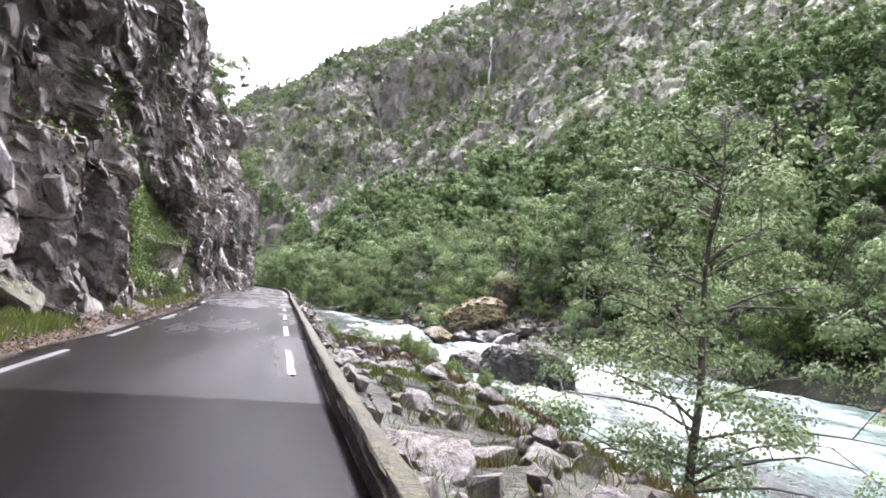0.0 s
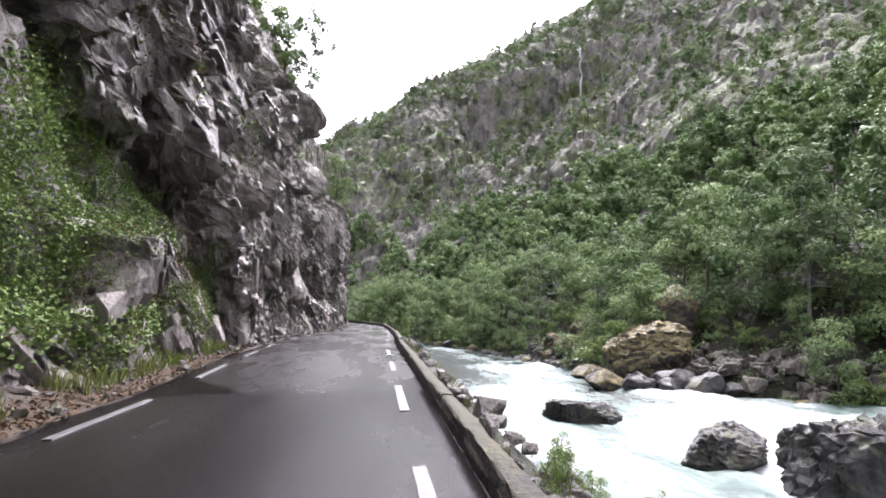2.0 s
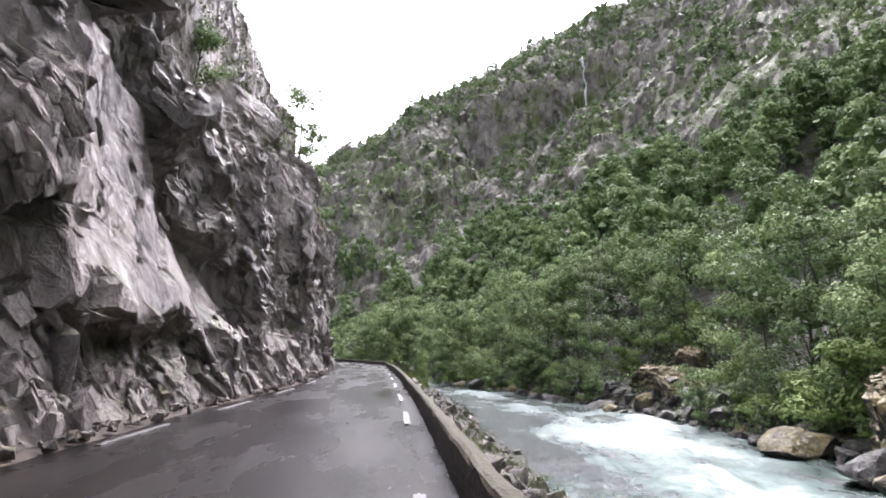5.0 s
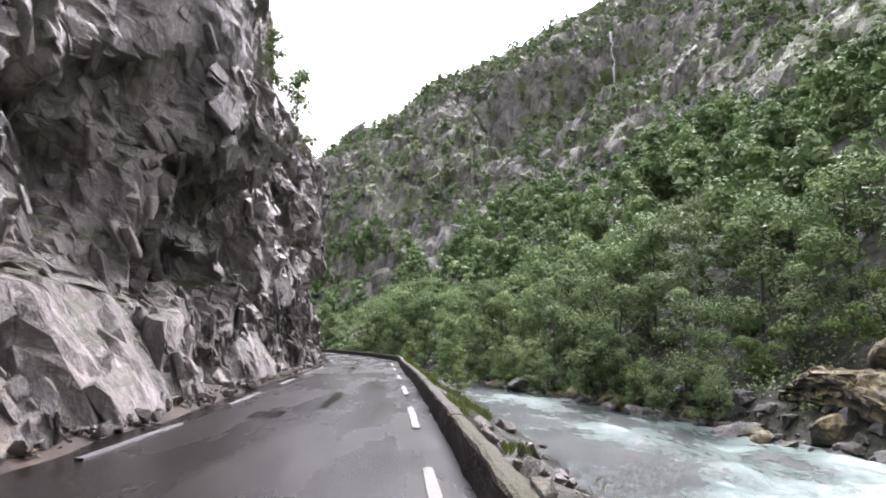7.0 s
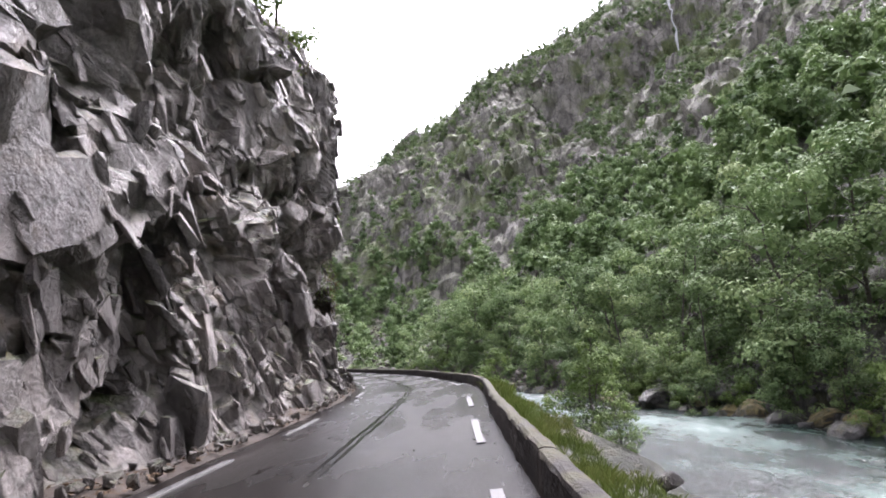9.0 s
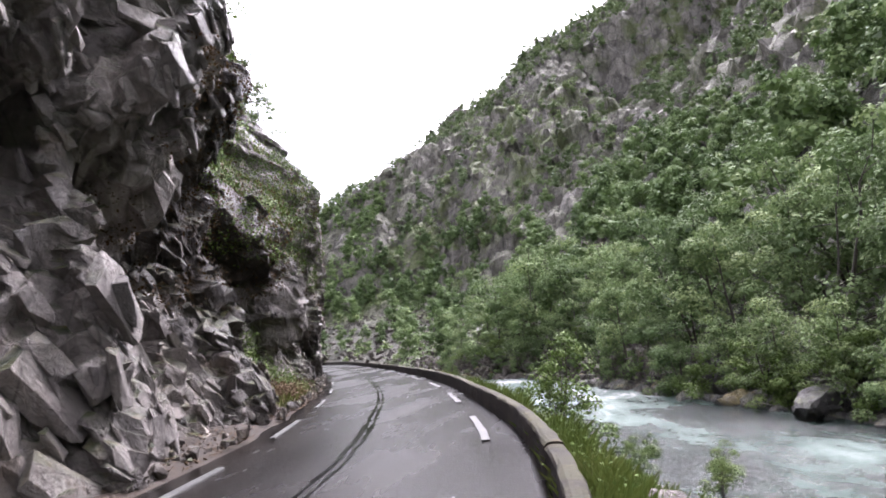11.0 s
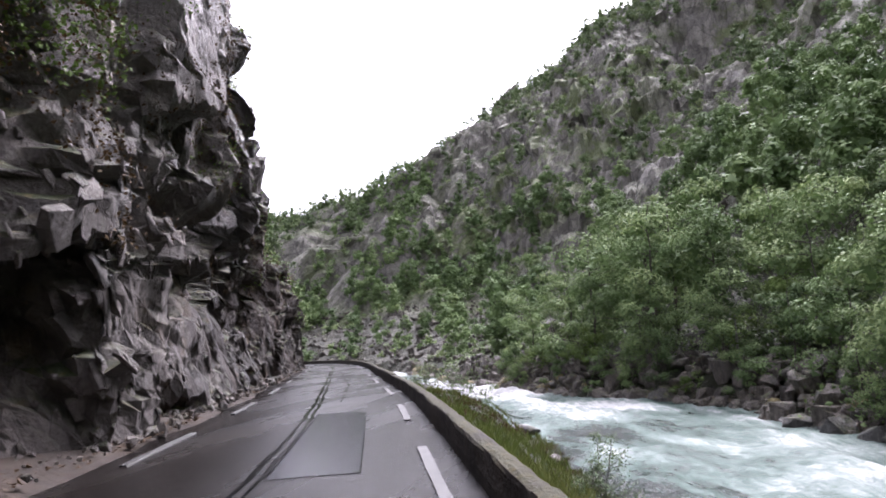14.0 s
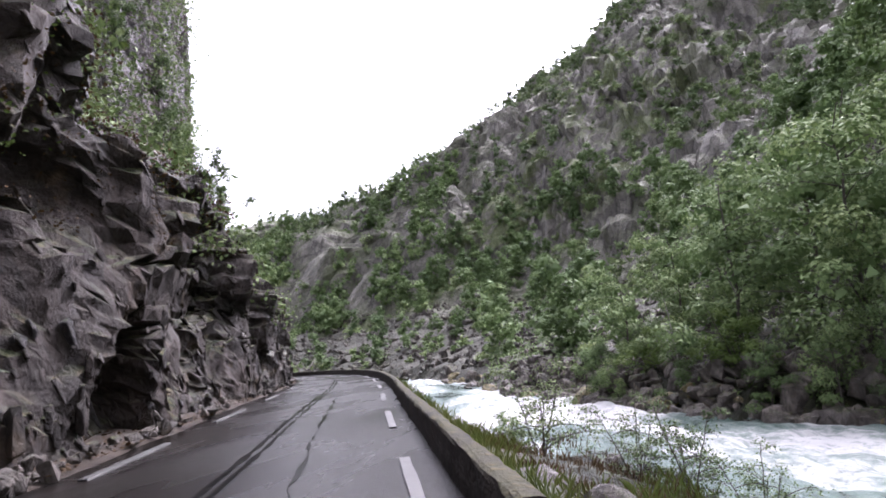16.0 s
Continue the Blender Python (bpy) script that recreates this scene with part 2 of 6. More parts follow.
def noise_tex(n, l, vec, scale, detail=5, rough=0.6, distort=0.0):
    t = n.new("ShaderNodeTexNoise")
    t.inputs["Scale"].default_value, t.inputs["Detail"].default_value = scale, detail
    t.inputs["Roughness"].default_value, t.inputs["Distortion"].default_value = rough, distort
    l.new(vec, t.inputs["Vector"])
    return t.outputs["Fac"]


def ramp(n, l, fac, stops):
    r = n.new("ShaderNodeValToRGB")
    e = r.color_ramp.elements
    while len(e) < len(stops):
        e.new(0.5)
    for k, (p, c) in zip(e, stops):
        k.position, k.color = p, (*((c,) * 3 if isinstance(c, (int, float)) else c), 1)
    l.new(fac, r.inputs[0])
    return r.outputs[0]


def blend(n, l, fac, a, b, mode="MIX"):
    m = n.new("ShaderNodeMix")
    m.data_type, m.blend_type = "RGBA", mode
    if isinstance(fac, (int, float)):
        m.inputs[0].default_value = fac
    else:
        l.new(fac, m.inputs[0])
    for k, v in ((6, a), (7, b)):
        if isinstance(v, tuple):
            m.inputs[k].default_value = (*v, 1)
        else:
            l.new(v, m.inputs[k])
    return m.outputs[2]


def bump(n, l, b, fac, strength, distance):
    k = n.new("ShaderNodeBump")
    k.inputs["Strength"].default_value, k.inputs["Distance"].default_value = strength, distance
    l.new(fac, k.inputs["Height"])
    l.new(k.outputs[0], b.inputs["Normal"])


def plane_cuts(n, l, vec, scale):
    """Relief of broken stone: each cell of a Voronoi field is a plane tilted its own way."""
    t, a, c, d = n.new("ShaderNodeTexVoronoi"), n.new("ShaderNodeVectorMath"), n.new("ShaderNodeVectorMath"), n.new("ShaderNodeVectorMath")
    t.inputs["Scale"].default_value = scale
    l.new(vec, t.inputs["Vector"])
    a.operation, c.operation, d.operation = "SUBTRACT", "SUBTRACT", "DOT_PRODUCT"
    l.new(vec, a.inputs[0])
    l.new(t.outputs["Position"], a.inputs[1])
    l.new(t.outputs["Color"], c.inputs[0])
    c.inputs[1].default_value = (0.5, 0.5, 0.5)
    l.new(a.outputs[0], d.inputs[0])
    l.new(c.outputs[0], d.inputs[1])
    return d.outputs["Value"]


def warped(n, l, vec, scale, amount):
    t, c, s, a = n.new("ShaderNodeTexNoise"), n.new("ShaderNodeVectorMath"), n.new("ShaderNodeVectorMath"), n.new("ShaderNodeVectorMath")
    t.inputs["Scale"].default_value = scale
    l.new(vec, t.inputs["Vector"])
    c.operation, s.operation = "SUBTRACT", "SCALE"
    l.new(t.outputs["Color"], c.inputs[0])
    c.inputs[1].default_value = (0.5, 0.5, 0.5)
    l.new(c.outputs[0], s.inputs[0])
    s.inputs["Scale"].default_value = amount
    l.new(vec, a.inputs[0])
    l.new(s.outputs[0], a.inputs[1])
    return a.outputs[0]


def plain_sum(n, l, a, b, wa, wb):
    """wa * a + wb * b, unclamped."""
    m1, m2 = n.new("ShaderNodeMath"), n.new("ShaderNodeMath")
    m1.operation, m2.operation = "MULTIPLY", "MULTIPLY_ADD"
    l.new(a, m1.inputs[0])
    m1.inputs[1].default_value = wa
    l.new(b, m2.inputs[0])
    m2.inputs[1].default_value = wb
    l.new(m1.outputs[0], m2.inputs[2])
    return m2.outputs[0]


def cell_tone(n, l, vec, scale):
    t, s = n.new("ShaderNodeTexVoronoi"), n.new("ShaderNodeSeparateXYZ")
    t.inputs["Scale"].default_value = scale
    l.new(vec, t.inputs["Vector"])
    l.new(t.outputs["Color"], s.inputs[0])
    return s.outputs[0]


def cell_edge(n, l, vec, scale):
    t = n.new("ShaderNodeTexVoronoi")
    t.feature = "DISTANCE_TO_EDGE"
    t.inputs["Scale"].default_value = scale
    l.new(vec, t.inputs["Vector"])
    return t.outputs["Distance"]


def up_facing(n, l, low, high):
    """0 on walls, 1 on ledges and level ground."""
    g, s, m = n.new("ShaderNodeNewGeometry"), n.new("ShaderNodeSeparateXYZ"), n.new("ShaderNodeMapRange")
    l.new(g.outputs["Normal"], s.inputs[0])
    l.new(s.outputs[2], m.inputs[0])
    m.inputs[1].default_value, m.inputs[2].default_value = low, high
    return m.outputs[0]


def attribute(n, name):
    a = n.new("ShaderNodeAttribute")
    a.attribute_name = name
    return a.outputs["Fac"]


def math_node(n, l, op, a, b):
    m = n.new("ShaderNodeMath")
    m.operation, m.use_clamp = op, True
    for k, v in ((0, a), (1, b)):
        if isinstance(v, (int, float)):
            m.inputs[k].default_value = v
        else:
            l.new(v, m.inputs[k])
    return m.outputs[0]


MOSS_GREEN = ((0.0238, 0.0374, 0.0122), (0.068, 0.0782, 0.0238), (0.1632, 0.119, 0.0408))
MOSS_GOLD = ((0.085, 0.08, 0.027), (0.19, 0.15, 0.055), (0.31, 0.24, 0.105))


def rock_material(name, light, dark, moss=0.5, wet=0.4, scale=1.0, wet_shade="", mosses=MOSS_GREEN, steep=(0.35, 0.8), varied=(0.62, 1.18)):
    m, n, l, b = material(name, 0.55)
    v = coords(n, l)
    slab = coords(n, l, (1, 1, 0.35), (0.5, 0.3, 0))
    big = noise_tex(n, l, slab, 0.35 * scale, 4, 0.6)
    mid = noise_tex(n, l, slab, 1.8 * scale, 6, 0.65, 0.4)
    fine = noise_tex(n, l, v, 14 * scale, 6, 0.7)
    col = ramp(n, l, mid, [(0.32, dark), (0.5, tuple(0.5 * (a + c) for a, c in zip(light, dark))), (0.66, light)])
    stain = ramp(n, l, big, [(0.40, 1.0), (0.56, 0.0)])
    col = blend(n, l, math_node(n, l, "MULTIPLY", stain, 0.55), col, tuple(0.45 * c for c in dark))
    col = blend(n, l, 0.4, col, ramp(n, l, fine, [(0.25, 0.45), (0.75, 1.0)]), "MULTIPLY")
    island = n.new("ShaderNodeNewGeometry").outputs["Random Per Island"]
    col = blend(n, l, 1.0, col, ramp(n, l, island, [(0.0, varied[0]), (0.5, 0.95), (1.0, varied[1])]), "MULTIPLY")
    # low values turn near black: wet rock, and the roof's shade painted in
    if wet_shade:
        col = blend(n, l, math_node(n, l, "SUBTRACT", 1.0, attribute(n, wet_shade)), col, blend(n, l, 1.0, col, (0.15, 0.12, 0.107), "MULTIPLY"))
    rust = ramp(n, l, noise_tex(n, l, v, 0.9 * scale, 4), [(0.60, 0.0), (0.72, 1.0)])
    col = blend(n, l, math_node(n, l, "MULTIPLY", rust, 0.35), col, (0.25, 0.17, 0.09))
    if moss:
        ledge = math_node(n, l, "MULTIPLY", up_facing(n, l, *steep), ramp(n, l, noise_tex(n, l, v, 0.8 * scale, 4), [(0.5 - 0.25 * moss, 0.0), (0.68 - 0.2 * moss, 1.0)]))
        col = blend(n, l, ledge, col, ramp(n, l, noise_tex(n, l, v, 5, 3), list(zip((0.35, 0.55, 0.72), mosses))))
    split = warped(n, l, coords(n, l, (1, 1, 0.3), (0.42, 0.25, 0.3)), 1.2 * scale, 0.35 / scale)
    col = blend(n, l, 1.0, col, ramp(n, l, cell_tone(n, l, split, 1.1 * scale), [(0.0, 0.72), (1.0, 1.1)]), "MULTIPLY")
    seam = math_node(n, l, "MULTIPLY", ramp(n, l, cell_edge(n, l, split, 1.1 * scale), [(0.0, 0.5), (0.025, 0.0)]), ramp(n, l, mid, [(0.4, 0.0), (0.55, 1.0)]))
    col = blend(n, l, seam, col, (0.025, 0.022, 0.02))
    l.new(col, b.inputs["Base Color"])
    l.new(ramp(n, l, big, [(0.40, 0.75 - 0.5 * wet), (0.62, 0.8)]), b.inputs["Roughness"])
    cracked = warped(n, l, coords(n, l, (1, 1, 0.55), (0.42, 0.25, 0.3)), 2.0 * scale, 0.1 / scale)
    cuts = plain_sum(n, l, plane_cuts(n, l, cracked, 3.2 * scale), plane_cuts(n, l, cracked, 9.0 * scale), 1.1, 1.0)
    bump(n, l, b, plain_sum(n, l, cuts, fine, 1.0, 0.15 / scale), 0.85, 1.0)
    return m


ROCK = rock_material("cliff_rock", (0.51, 0.458, 0.426), (0.18, 0.156, 0.144), 0.5, 0.5, wet_shade="dry")
ROCK_DRY = rock_material("pale_rock", (0.4032, 0.3744, 0.36), (0.144, 0.131, 0.126), 0.3, 0.3)
ROCK_WET = rock_material("dark_wet_rock", (0.1584, 0.144, 0.144), (0.0396, 0.0346, 0.0346), 0.5, 0.8)
BOULDER = rock_material("river_boulder", (0.135, 0.126, 0.118), (0.03, 0.028, 0.027), 0.25, 0.7, 1.5)
MOSSY = rock_material("mossy_boulder", (0.16, 0.147, 0.134), (0.045, 0.041, 0.038), 1.0, 0.3, 1.2, mosses=MOSS_GOLD, steep=(-0.2, 0.3))
RUBBLE = rock_material("rubble", (0.25, 0.216, 0.188), (0.065, 0.054, 0.046), 0.15, 0.3, 2.0)

SCREE = rock_material("scree_stone", (0.135, 0.112, 0.095), (0.04, 0.033, 0.028), 0.45, 0.3, 1.5)


def asphalt_material(name, tones, wet, gloss=0.42):
    m, n, l, b = material(name, 0.3)
    v = coords(n, l)
    grain, blot = noise_tex(n, l, v, 90, 3, 0.7), noise_tex(n, l, coords(n, l, (1.0, 0.18, 1)), 0.9, 5, 0.6)
    pool = noise_tex(n, l, coords(n, l, (1.0, 0.3, 1)), 0.5, 5, 0.6, 0.2)
    col = ramp(n, l, blot, list(zip((0.3, 0.55, 0.75), tones)))
    col = blend(n, l, 0.6, col, ramp(n, l, noise_tex(n, l, v, 22, 5, 0.75), [(0.36, 0.25), (0.64, 1.5)]), "MULTIPLY")
    col = blend(n, l, 0.5, col, ramp(n, l, grain, [(0.35, 0.55), (0.65, 1.0)]), "MULTIPLY")
    l.new(col, b.inputs["Base Color"])
    l.new(ramp(n, l, blend(n, l, 0.5, blot, pool), list(zip((0.30, 0.48, 0.70), wet))), b.inputs["Roughness"])
    b.inputs["Specular IOR Level"].default_value = gloss
    lump = noise_tex(n, l, v, 28, 4, 0.75)
    bump(n, l, b, plain_sum(n, l, grain, lump, 0.5, 0.8), 0.34, 0.014)
    return m


ASPHALT = asphalt_material("wet_asphalt", ((0.0065, 0.0054, 0.0048), (0.0125, 0.0104, 0.0092), (0.025, 0.0206, 0.0178)), (0.15, 0.25, 0.4), 0.16)
OVERLAY = asphalt_material("newer_asphalt", ((0.0045, 0.0039, 0.0042), (0.0085, 0.0075, 0.0076), (0.0155, 0.0135, 0.0133)), (0.16, 0.24, 0.34), 0.1)
PATCH = asphalt_material("fresh_asphalt", ((0.002, 0.0018, 0.0019), (0.0031, 0.0028, 0.003), (0.0055, 0.005, 0.0052)), (0.1, 0.17, 0.28), 0.045)


def plain_material(name, c0, c1, scale, rough, bumps=0.3, depth=0.01, fine=8.0):
    m, n, l, b = material(name, rough)
    v = coords(n, l)
    a, f = noise_tex(n, l, v, scale, 5, 0.65), noise_tex(n, l, v, scale * fine, 4, 0.7)
    col = ramp(n, l, a, [(0.32, c0), (0.68, c1)])
    l.new(blend(n, l, 0.4, col, ramp(n, l, f, [(0.3, 0.5), (0.7, 1.0)]), "MULTIPLY"), b.inputs["Base Color"])
    bump(n, l, b, f, bumps, depth)
    return m


TAR_IOR = 1.12
PAINT = plain_material("road_paint", (0.024, 0.0228, 0.0215), (0.072, 0.0695, 0.066), 5, 0.55)
TAR = plain_material("sealed_crack", (0.003, 0.003, 0.0035), (0.008, 0.008, 0.008), 3, 0.12)
TAR.node_tree.nodes["Principled BSDF"].inputs["IOR"].default_value = TAR_IOR
OLD_PATCH = plain_material("old_patch", (0.010, 0.010, 0.0135), (0.017, 0.017, 0.022), 1.5, 0.2)
OLD_PATCH.node_tree.nodes["Principled BSDF"].inputs["Specular IOR Level"].default_value = 0.3
def concrete_material():
    m, n, l, b = material("parapet_concrete", 0.75)
    v = coords(n, l)
    a, f = noise_tex(n, l, v, 1.3, 5, 0.65), noise_tex(n, l, v, 11, 4, 0.7)
    drip = noise_tex(n, l, coords(n, l, (0.8, 0.8, 0.096)), 3.0, 4, 0.6)
    col = ramp(n, l, a, [(0.32, (0.0104, 0.008, 0.0068)), (0.68, (0.054, 0.041, 0.033))])
    col = blend(n, l, ramp(n, l, drip, [(0.45, 0.0), (0.62, 0.7)]), col, (0.0144, 0.0112, 0.0096))
    col = blend(n, l, 0.4, col, ramp(n, l, f, [(0.3, 0.5), (0.7, 1.0)]), "MULTIPLY")
    moss = math_node(n, l, "MULTIPLY", up_facing(n, l, 0.3, 0.8), ramp(n, l, a, [(0.32, 0.0), (0.5, 0.95)]))
    col = blend(n, l, moss, col, ramp(n, l, f, [(0.35, (0.024, 0.0256, 0.0096)), (0.58, (0.034, 0.03, 0.011)), (0.7, (0.095, 0.075, 0.02))]))
    l.new(col, b.inputs["Base Color"])
    b.inputs["Specular IOR Level"].default_value = 0.2
    bump(n, l, b, f, 0.8, 0.05)
    return m


CONCRETE = concrete_material()
BARK = plain_material("bark", (0.034, 0.0272, 0.0218), (0.1156, 0.102, 0.0884), 9, 0.9, 0.8, 0.02)
BIRCH = plain_material("birch_bark", (0.1224, 0.1156, 0.102), (0.374, 0.3604, 0.34), 5, 0.8, 0.4, 0.01)
VERGE = plain_material("verge_soil", (0.0175, 0.012, 0.0082), (0.05, 0.033, 0.021), 2.2, 0.9, 0.8, 0.05)
POST = plain_material("white_post", (0.408, 0.408, 0.408), (0.51, 0.51, 0.51), 4, 0.5)


def ground_material():
    m, n, l, b = material("hillside", 0.85)
    v = coords(n, l)
    patch, fine = noise_tex(n, l, v, 0.06, 5, 0.65), noise_tex(n, l, v, 1.4, 6, 0.7)
    streak = noise_tex(n, l, v, 0.16, 8, 0.72, 0.6)
    green = ramp(n, l, fine, [(0.3, (0.035, 0.05, 0.016)), (0.55, (0.078, 0.098, 0.034)), (0.75, (0.135, 0.115, 0.05))])
    rock = ramp(n, l, streak, [(0.30, (0.1, 0.095, 0.082)), (0.5, (0.195, 0.182, 0.16)), (0.68, (0.28, 0.26, 0.231))])
    blocks = warped(n, l, coords(n, l, (0.74, 0.74, 0.444), (0.3108, 0.185, 0.222)), 0.3, 1.6)
    for size, low in ((0.16, 0.75), (0.5, 0.7)):
        rock = blend(n, l, 1.0, rock, ramp(n, l, cell_tone(n, l, blocks, size), [(0.0, low), (1.0, 1.15)]), "MULTIPLY")
        rock = blend(n, l, ramp(n, l, cell_edge(n, l, blocks, size), [(0.0, 0.6), (0.04, 0.0)]), rock, (0.0222, 0.02, 0.0192))
    rock = blend(n, l, 0.5, rock, ramp(n, l, fine, [(0.3, 0.35), (0.7, 1.0)]), "MULTIPLY")
    veg = math_node(n, l, "ADD", up_facing(n, l, 0.5, 0.85), math_node(n, l, "MULTIPLY", math_node(n, l, "SUBTRACT", patch, 0.38), 2.6))
    veg = ramp(n, l, math_node(n, l, "ADD", veg, math_node(n, l, "MULTIPLY", math_node(n, l, "SUBTRACT", fine, 0.4), 0.6)), [(0.35, 0.0), (0.6, 1.0)])
    veg = math_node(n, l, "MULTIPLY", veg, math_node(n, l, "SUBTRACT", 1.0, attribute(n, "stony")))
    rock = blend(n, l, attribute(n, "wet"), rock, blend(n, l, 1.0, rock, (0.2368, 0.2146, 0.1998), "MULTIPLY"))
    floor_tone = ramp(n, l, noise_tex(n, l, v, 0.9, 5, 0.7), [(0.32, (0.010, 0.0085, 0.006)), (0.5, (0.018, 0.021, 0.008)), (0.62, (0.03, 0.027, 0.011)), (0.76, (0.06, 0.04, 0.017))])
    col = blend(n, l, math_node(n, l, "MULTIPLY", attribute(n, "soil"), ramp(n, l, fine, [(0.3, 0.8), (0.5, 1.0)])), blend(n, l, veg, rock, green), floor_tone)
    l.new(col, b.inputs["Base Color"])
    cracked = warped(n, l, coords(n, l, (1, 1, 0.5), (0.42, 0.25, 0.3)), 0.3, 1.6)
    cuts = plain_sum(n, l, plane_cuts(n, l, cracked, 0.22), plane_cuts(n, l, cracked, 0.7), 1.0, 0.6)
    bump(n, l, b, plain_sum(n, l, cuts, fine, 1.0, 0.5), 0.9, 1.0)
    return m


HILL = ground_material()


def leaf_material(name, c0, c1, c2):
    m, n, l, b = material(name, 0.75)
    b.inputs["Specular IOR Level"].default_value = 0.2
    oi, g = n.new("ShaderNodeObjectInfo"), n.new("ShaderNodeNewGeometry")
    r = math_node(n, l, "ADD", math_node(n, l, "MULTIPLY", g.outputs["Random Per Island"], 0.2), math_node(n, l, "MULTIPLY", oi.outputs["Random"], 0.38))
    # tone differs by clump; inside crowns it is lowest, as painted shade
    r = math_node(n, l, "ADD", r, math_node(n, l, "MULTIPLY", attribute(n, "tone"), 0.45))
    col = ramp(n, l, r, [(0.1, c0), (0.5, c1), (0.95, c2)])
    l.new(col, b.inputs["Base Color"])
    t, mx = n.new("ShaderNodeBsdfTranslucent"), n.new("ShaderNodeMixShader")
    l.new(col, t.inputs["Color"])
    mx.inputs[0].default_value = 0.1
    l.new(b.outputs[0], mx.inputs[1])
    l.new(t.outputs[0], mx.inputs[2])
    l.new(mx.outputs[0], n["Material Output"].inputs["Surface"])
    return m


LEAF = leaf_material("alder_leaves", (0.05132, 0.08649, 0.0342), (0.1405, 0.2053, 0.0798), (0.2933, 0.3633, 0.1619))
LEAF_PALE = leaf_material("birch_leaves", (0.0616, 0.09504, 0.04305), (0.1366, 0.1858, 0.084), (0.252, 0.3024, 0.1439))
LEAF_BRIGHT = leaf_material("shrub_leaves", (0.055, 0.092, 0.022), (0.115, 0.172, 0.045), (0.205, 0.265, 0.085))
GRASS = leaf_material("grass_blades", (0.05, 0.078, 0.016), (0.105, 0.14, 0.032), (0.18, 0.175, 0.06))
DRY = leaf_material("dry_plants", (0.0448, 0.0269, 0.0128), (0.096, 0.0589, 0.0269), (0.1536, 0.1056, 0.048))


def water_material():
    m, n, l, b = material("river_water", 0.15)
    v = coords(n, l)
    foam = attribute(n, "foam")
    flow = n.new("ShaderNodeCombineXYZ")
    l.new(plain_sum(n, l, attribute(n, "down"), attribute(n, "over"), 0.4, 0.16), flow.inputs[0])
    l.new(attribute(n, "over"), flow.inputs[1])
    swirl = noise_tex(n, l, flow.outputs[0], 0.55, 5, 0.58, 1.0)
    streak = noise_tex(n, l, flow.outputs[0], 2.6, 4, 0.6, 0.6)
    fine = noise_tex(n, l, v, 5, 5, 0.65, 0.6)
    f = plain_sum(n, l, foam, plain_sum(n, l, swirl, streak, 0.85, 0.62), 1.0, 1.0)
    f = plain_sum(n, l, f, fine, 1.0, 0.4)
    f = math_node(n, l, "SUBTRACT", f, 0.865)
    col = ramp(n, l, f, [(0.04, (0.005, 0.009, 0.0075)), (0.24, (0.018, 0.033, 0.026)), (0.40, (0.05, 0.088, 0.072)), (0.58, (0.17, 0.207, 0.192)), (0.74, (0.4, 0.405, 0.4))])
    l.new(col, b.inputs["Base Color"])
    l.new(ramp(n, l, f, [(0.1, 0.14), (0.6, 0.6)]), b.inputs["Roughness"])
    b.inputs["IOR"].default_value = 1.33
    b.inputs["Specular IOR Level"].default_value = 0.25
    bump(n, l, b, plain_sum(n, l, streak, fine, 0.7, 0.5), 0.55, 0.25)
    return m


WATERMAT = water_material()
FALL = plain_material("waterfall", (0.2856, 0.2924, 0.306), (0.4896, 0.4964, 0.51), 0.3, 0.5)

# ---- ground: one sheet from the road to the ridges ----
def spread(lo, hi, fine_lo, fine_hi, fine, mid_hi, mid, grow=1.08, most=16.0):
    a = list(np.arange(fine_lo, fine_hi, fine))
    d = fine
    while a[-1] < hi:
        d = min(d * grow, mid if a[-1] < mid_hi else most)
        a.append(a[-1] + d)
    d = fine
    while a[0] > lo:
        d = min(d * grow, most)
        a.insert(0, a[0] - d)
    return np.array(a)


gx, gy = spread(-700, 800, -45, 40, 0.9, 165, 1.35), spread(-500, 1100, -30, 212, 0.9, 450, 1.4)
GX, GY = np.meshgrid(gx, gy, indexing="ij")
GZ = height(GX, GY)
GZ = np.maximum(GZ, -6)
g_rs, g_ro = to_river(GX, GY)
g_dr = g_ro - river_half(g_rs)
# the bare mountain wall is broken into slabs and steps
POINTS = np.stack([GX, GY, GZ], -1)
craggy = (smooth(45, 65, g_dr) * (g_ro > 0) * (0.45 + 0.55 * smooth(150, 215, g_rs)) * smooth(560, 470, GY.ravel())).reshape(GX.shape)
LEANT = np.array(pose(0, 0, 0, 24, 14, 30).to_3x3())
i0, i1, j0, j1 = np.searchsorted(gx, -110), np.searchsorted(gx, 260), np.searchsorted(gy, 40), np.searchsorted(gy, 520)
for size_, amount, seed_ in (((11, 13, 30), 2.6, 221), ((4.5, 5.5, 12), 1.5, 231), ((2.2, 2.6, 5.0), 0.5, 241)):
    sub = POINTS[i0:i1, j0:j1]
    up_ = np.cross(np.gradient(sub, axis=0), np.gradient(sub, axis=1))
    up_ /= np.linalg.norm(up_, axis=2)[..., None]
    g = sub @ LEANT.T
    POINTS[i0:i1, j0:j1] = sub + up_ * (amount * craggy[i0:i1, j0:j1] * cells(g / size_, seed_, 1.1, 0.9))[..., None]
ground_mesh = mesh_of("ground", POINTS.reshape(-1, 3), grid_faces(len(gx), len(gy)), HILL)
scree = smooth(184, 206, g_rs + 6 * vnoise(GX.ravel() / 9, GY.ravel() / 9, 60)) * smooth(42, 30, g_dr + 5 * vnoise(GX.ravel() / 7, GY.ravel() / 7, 61))
scree = np.where(g_ro > 0, scree, 0)
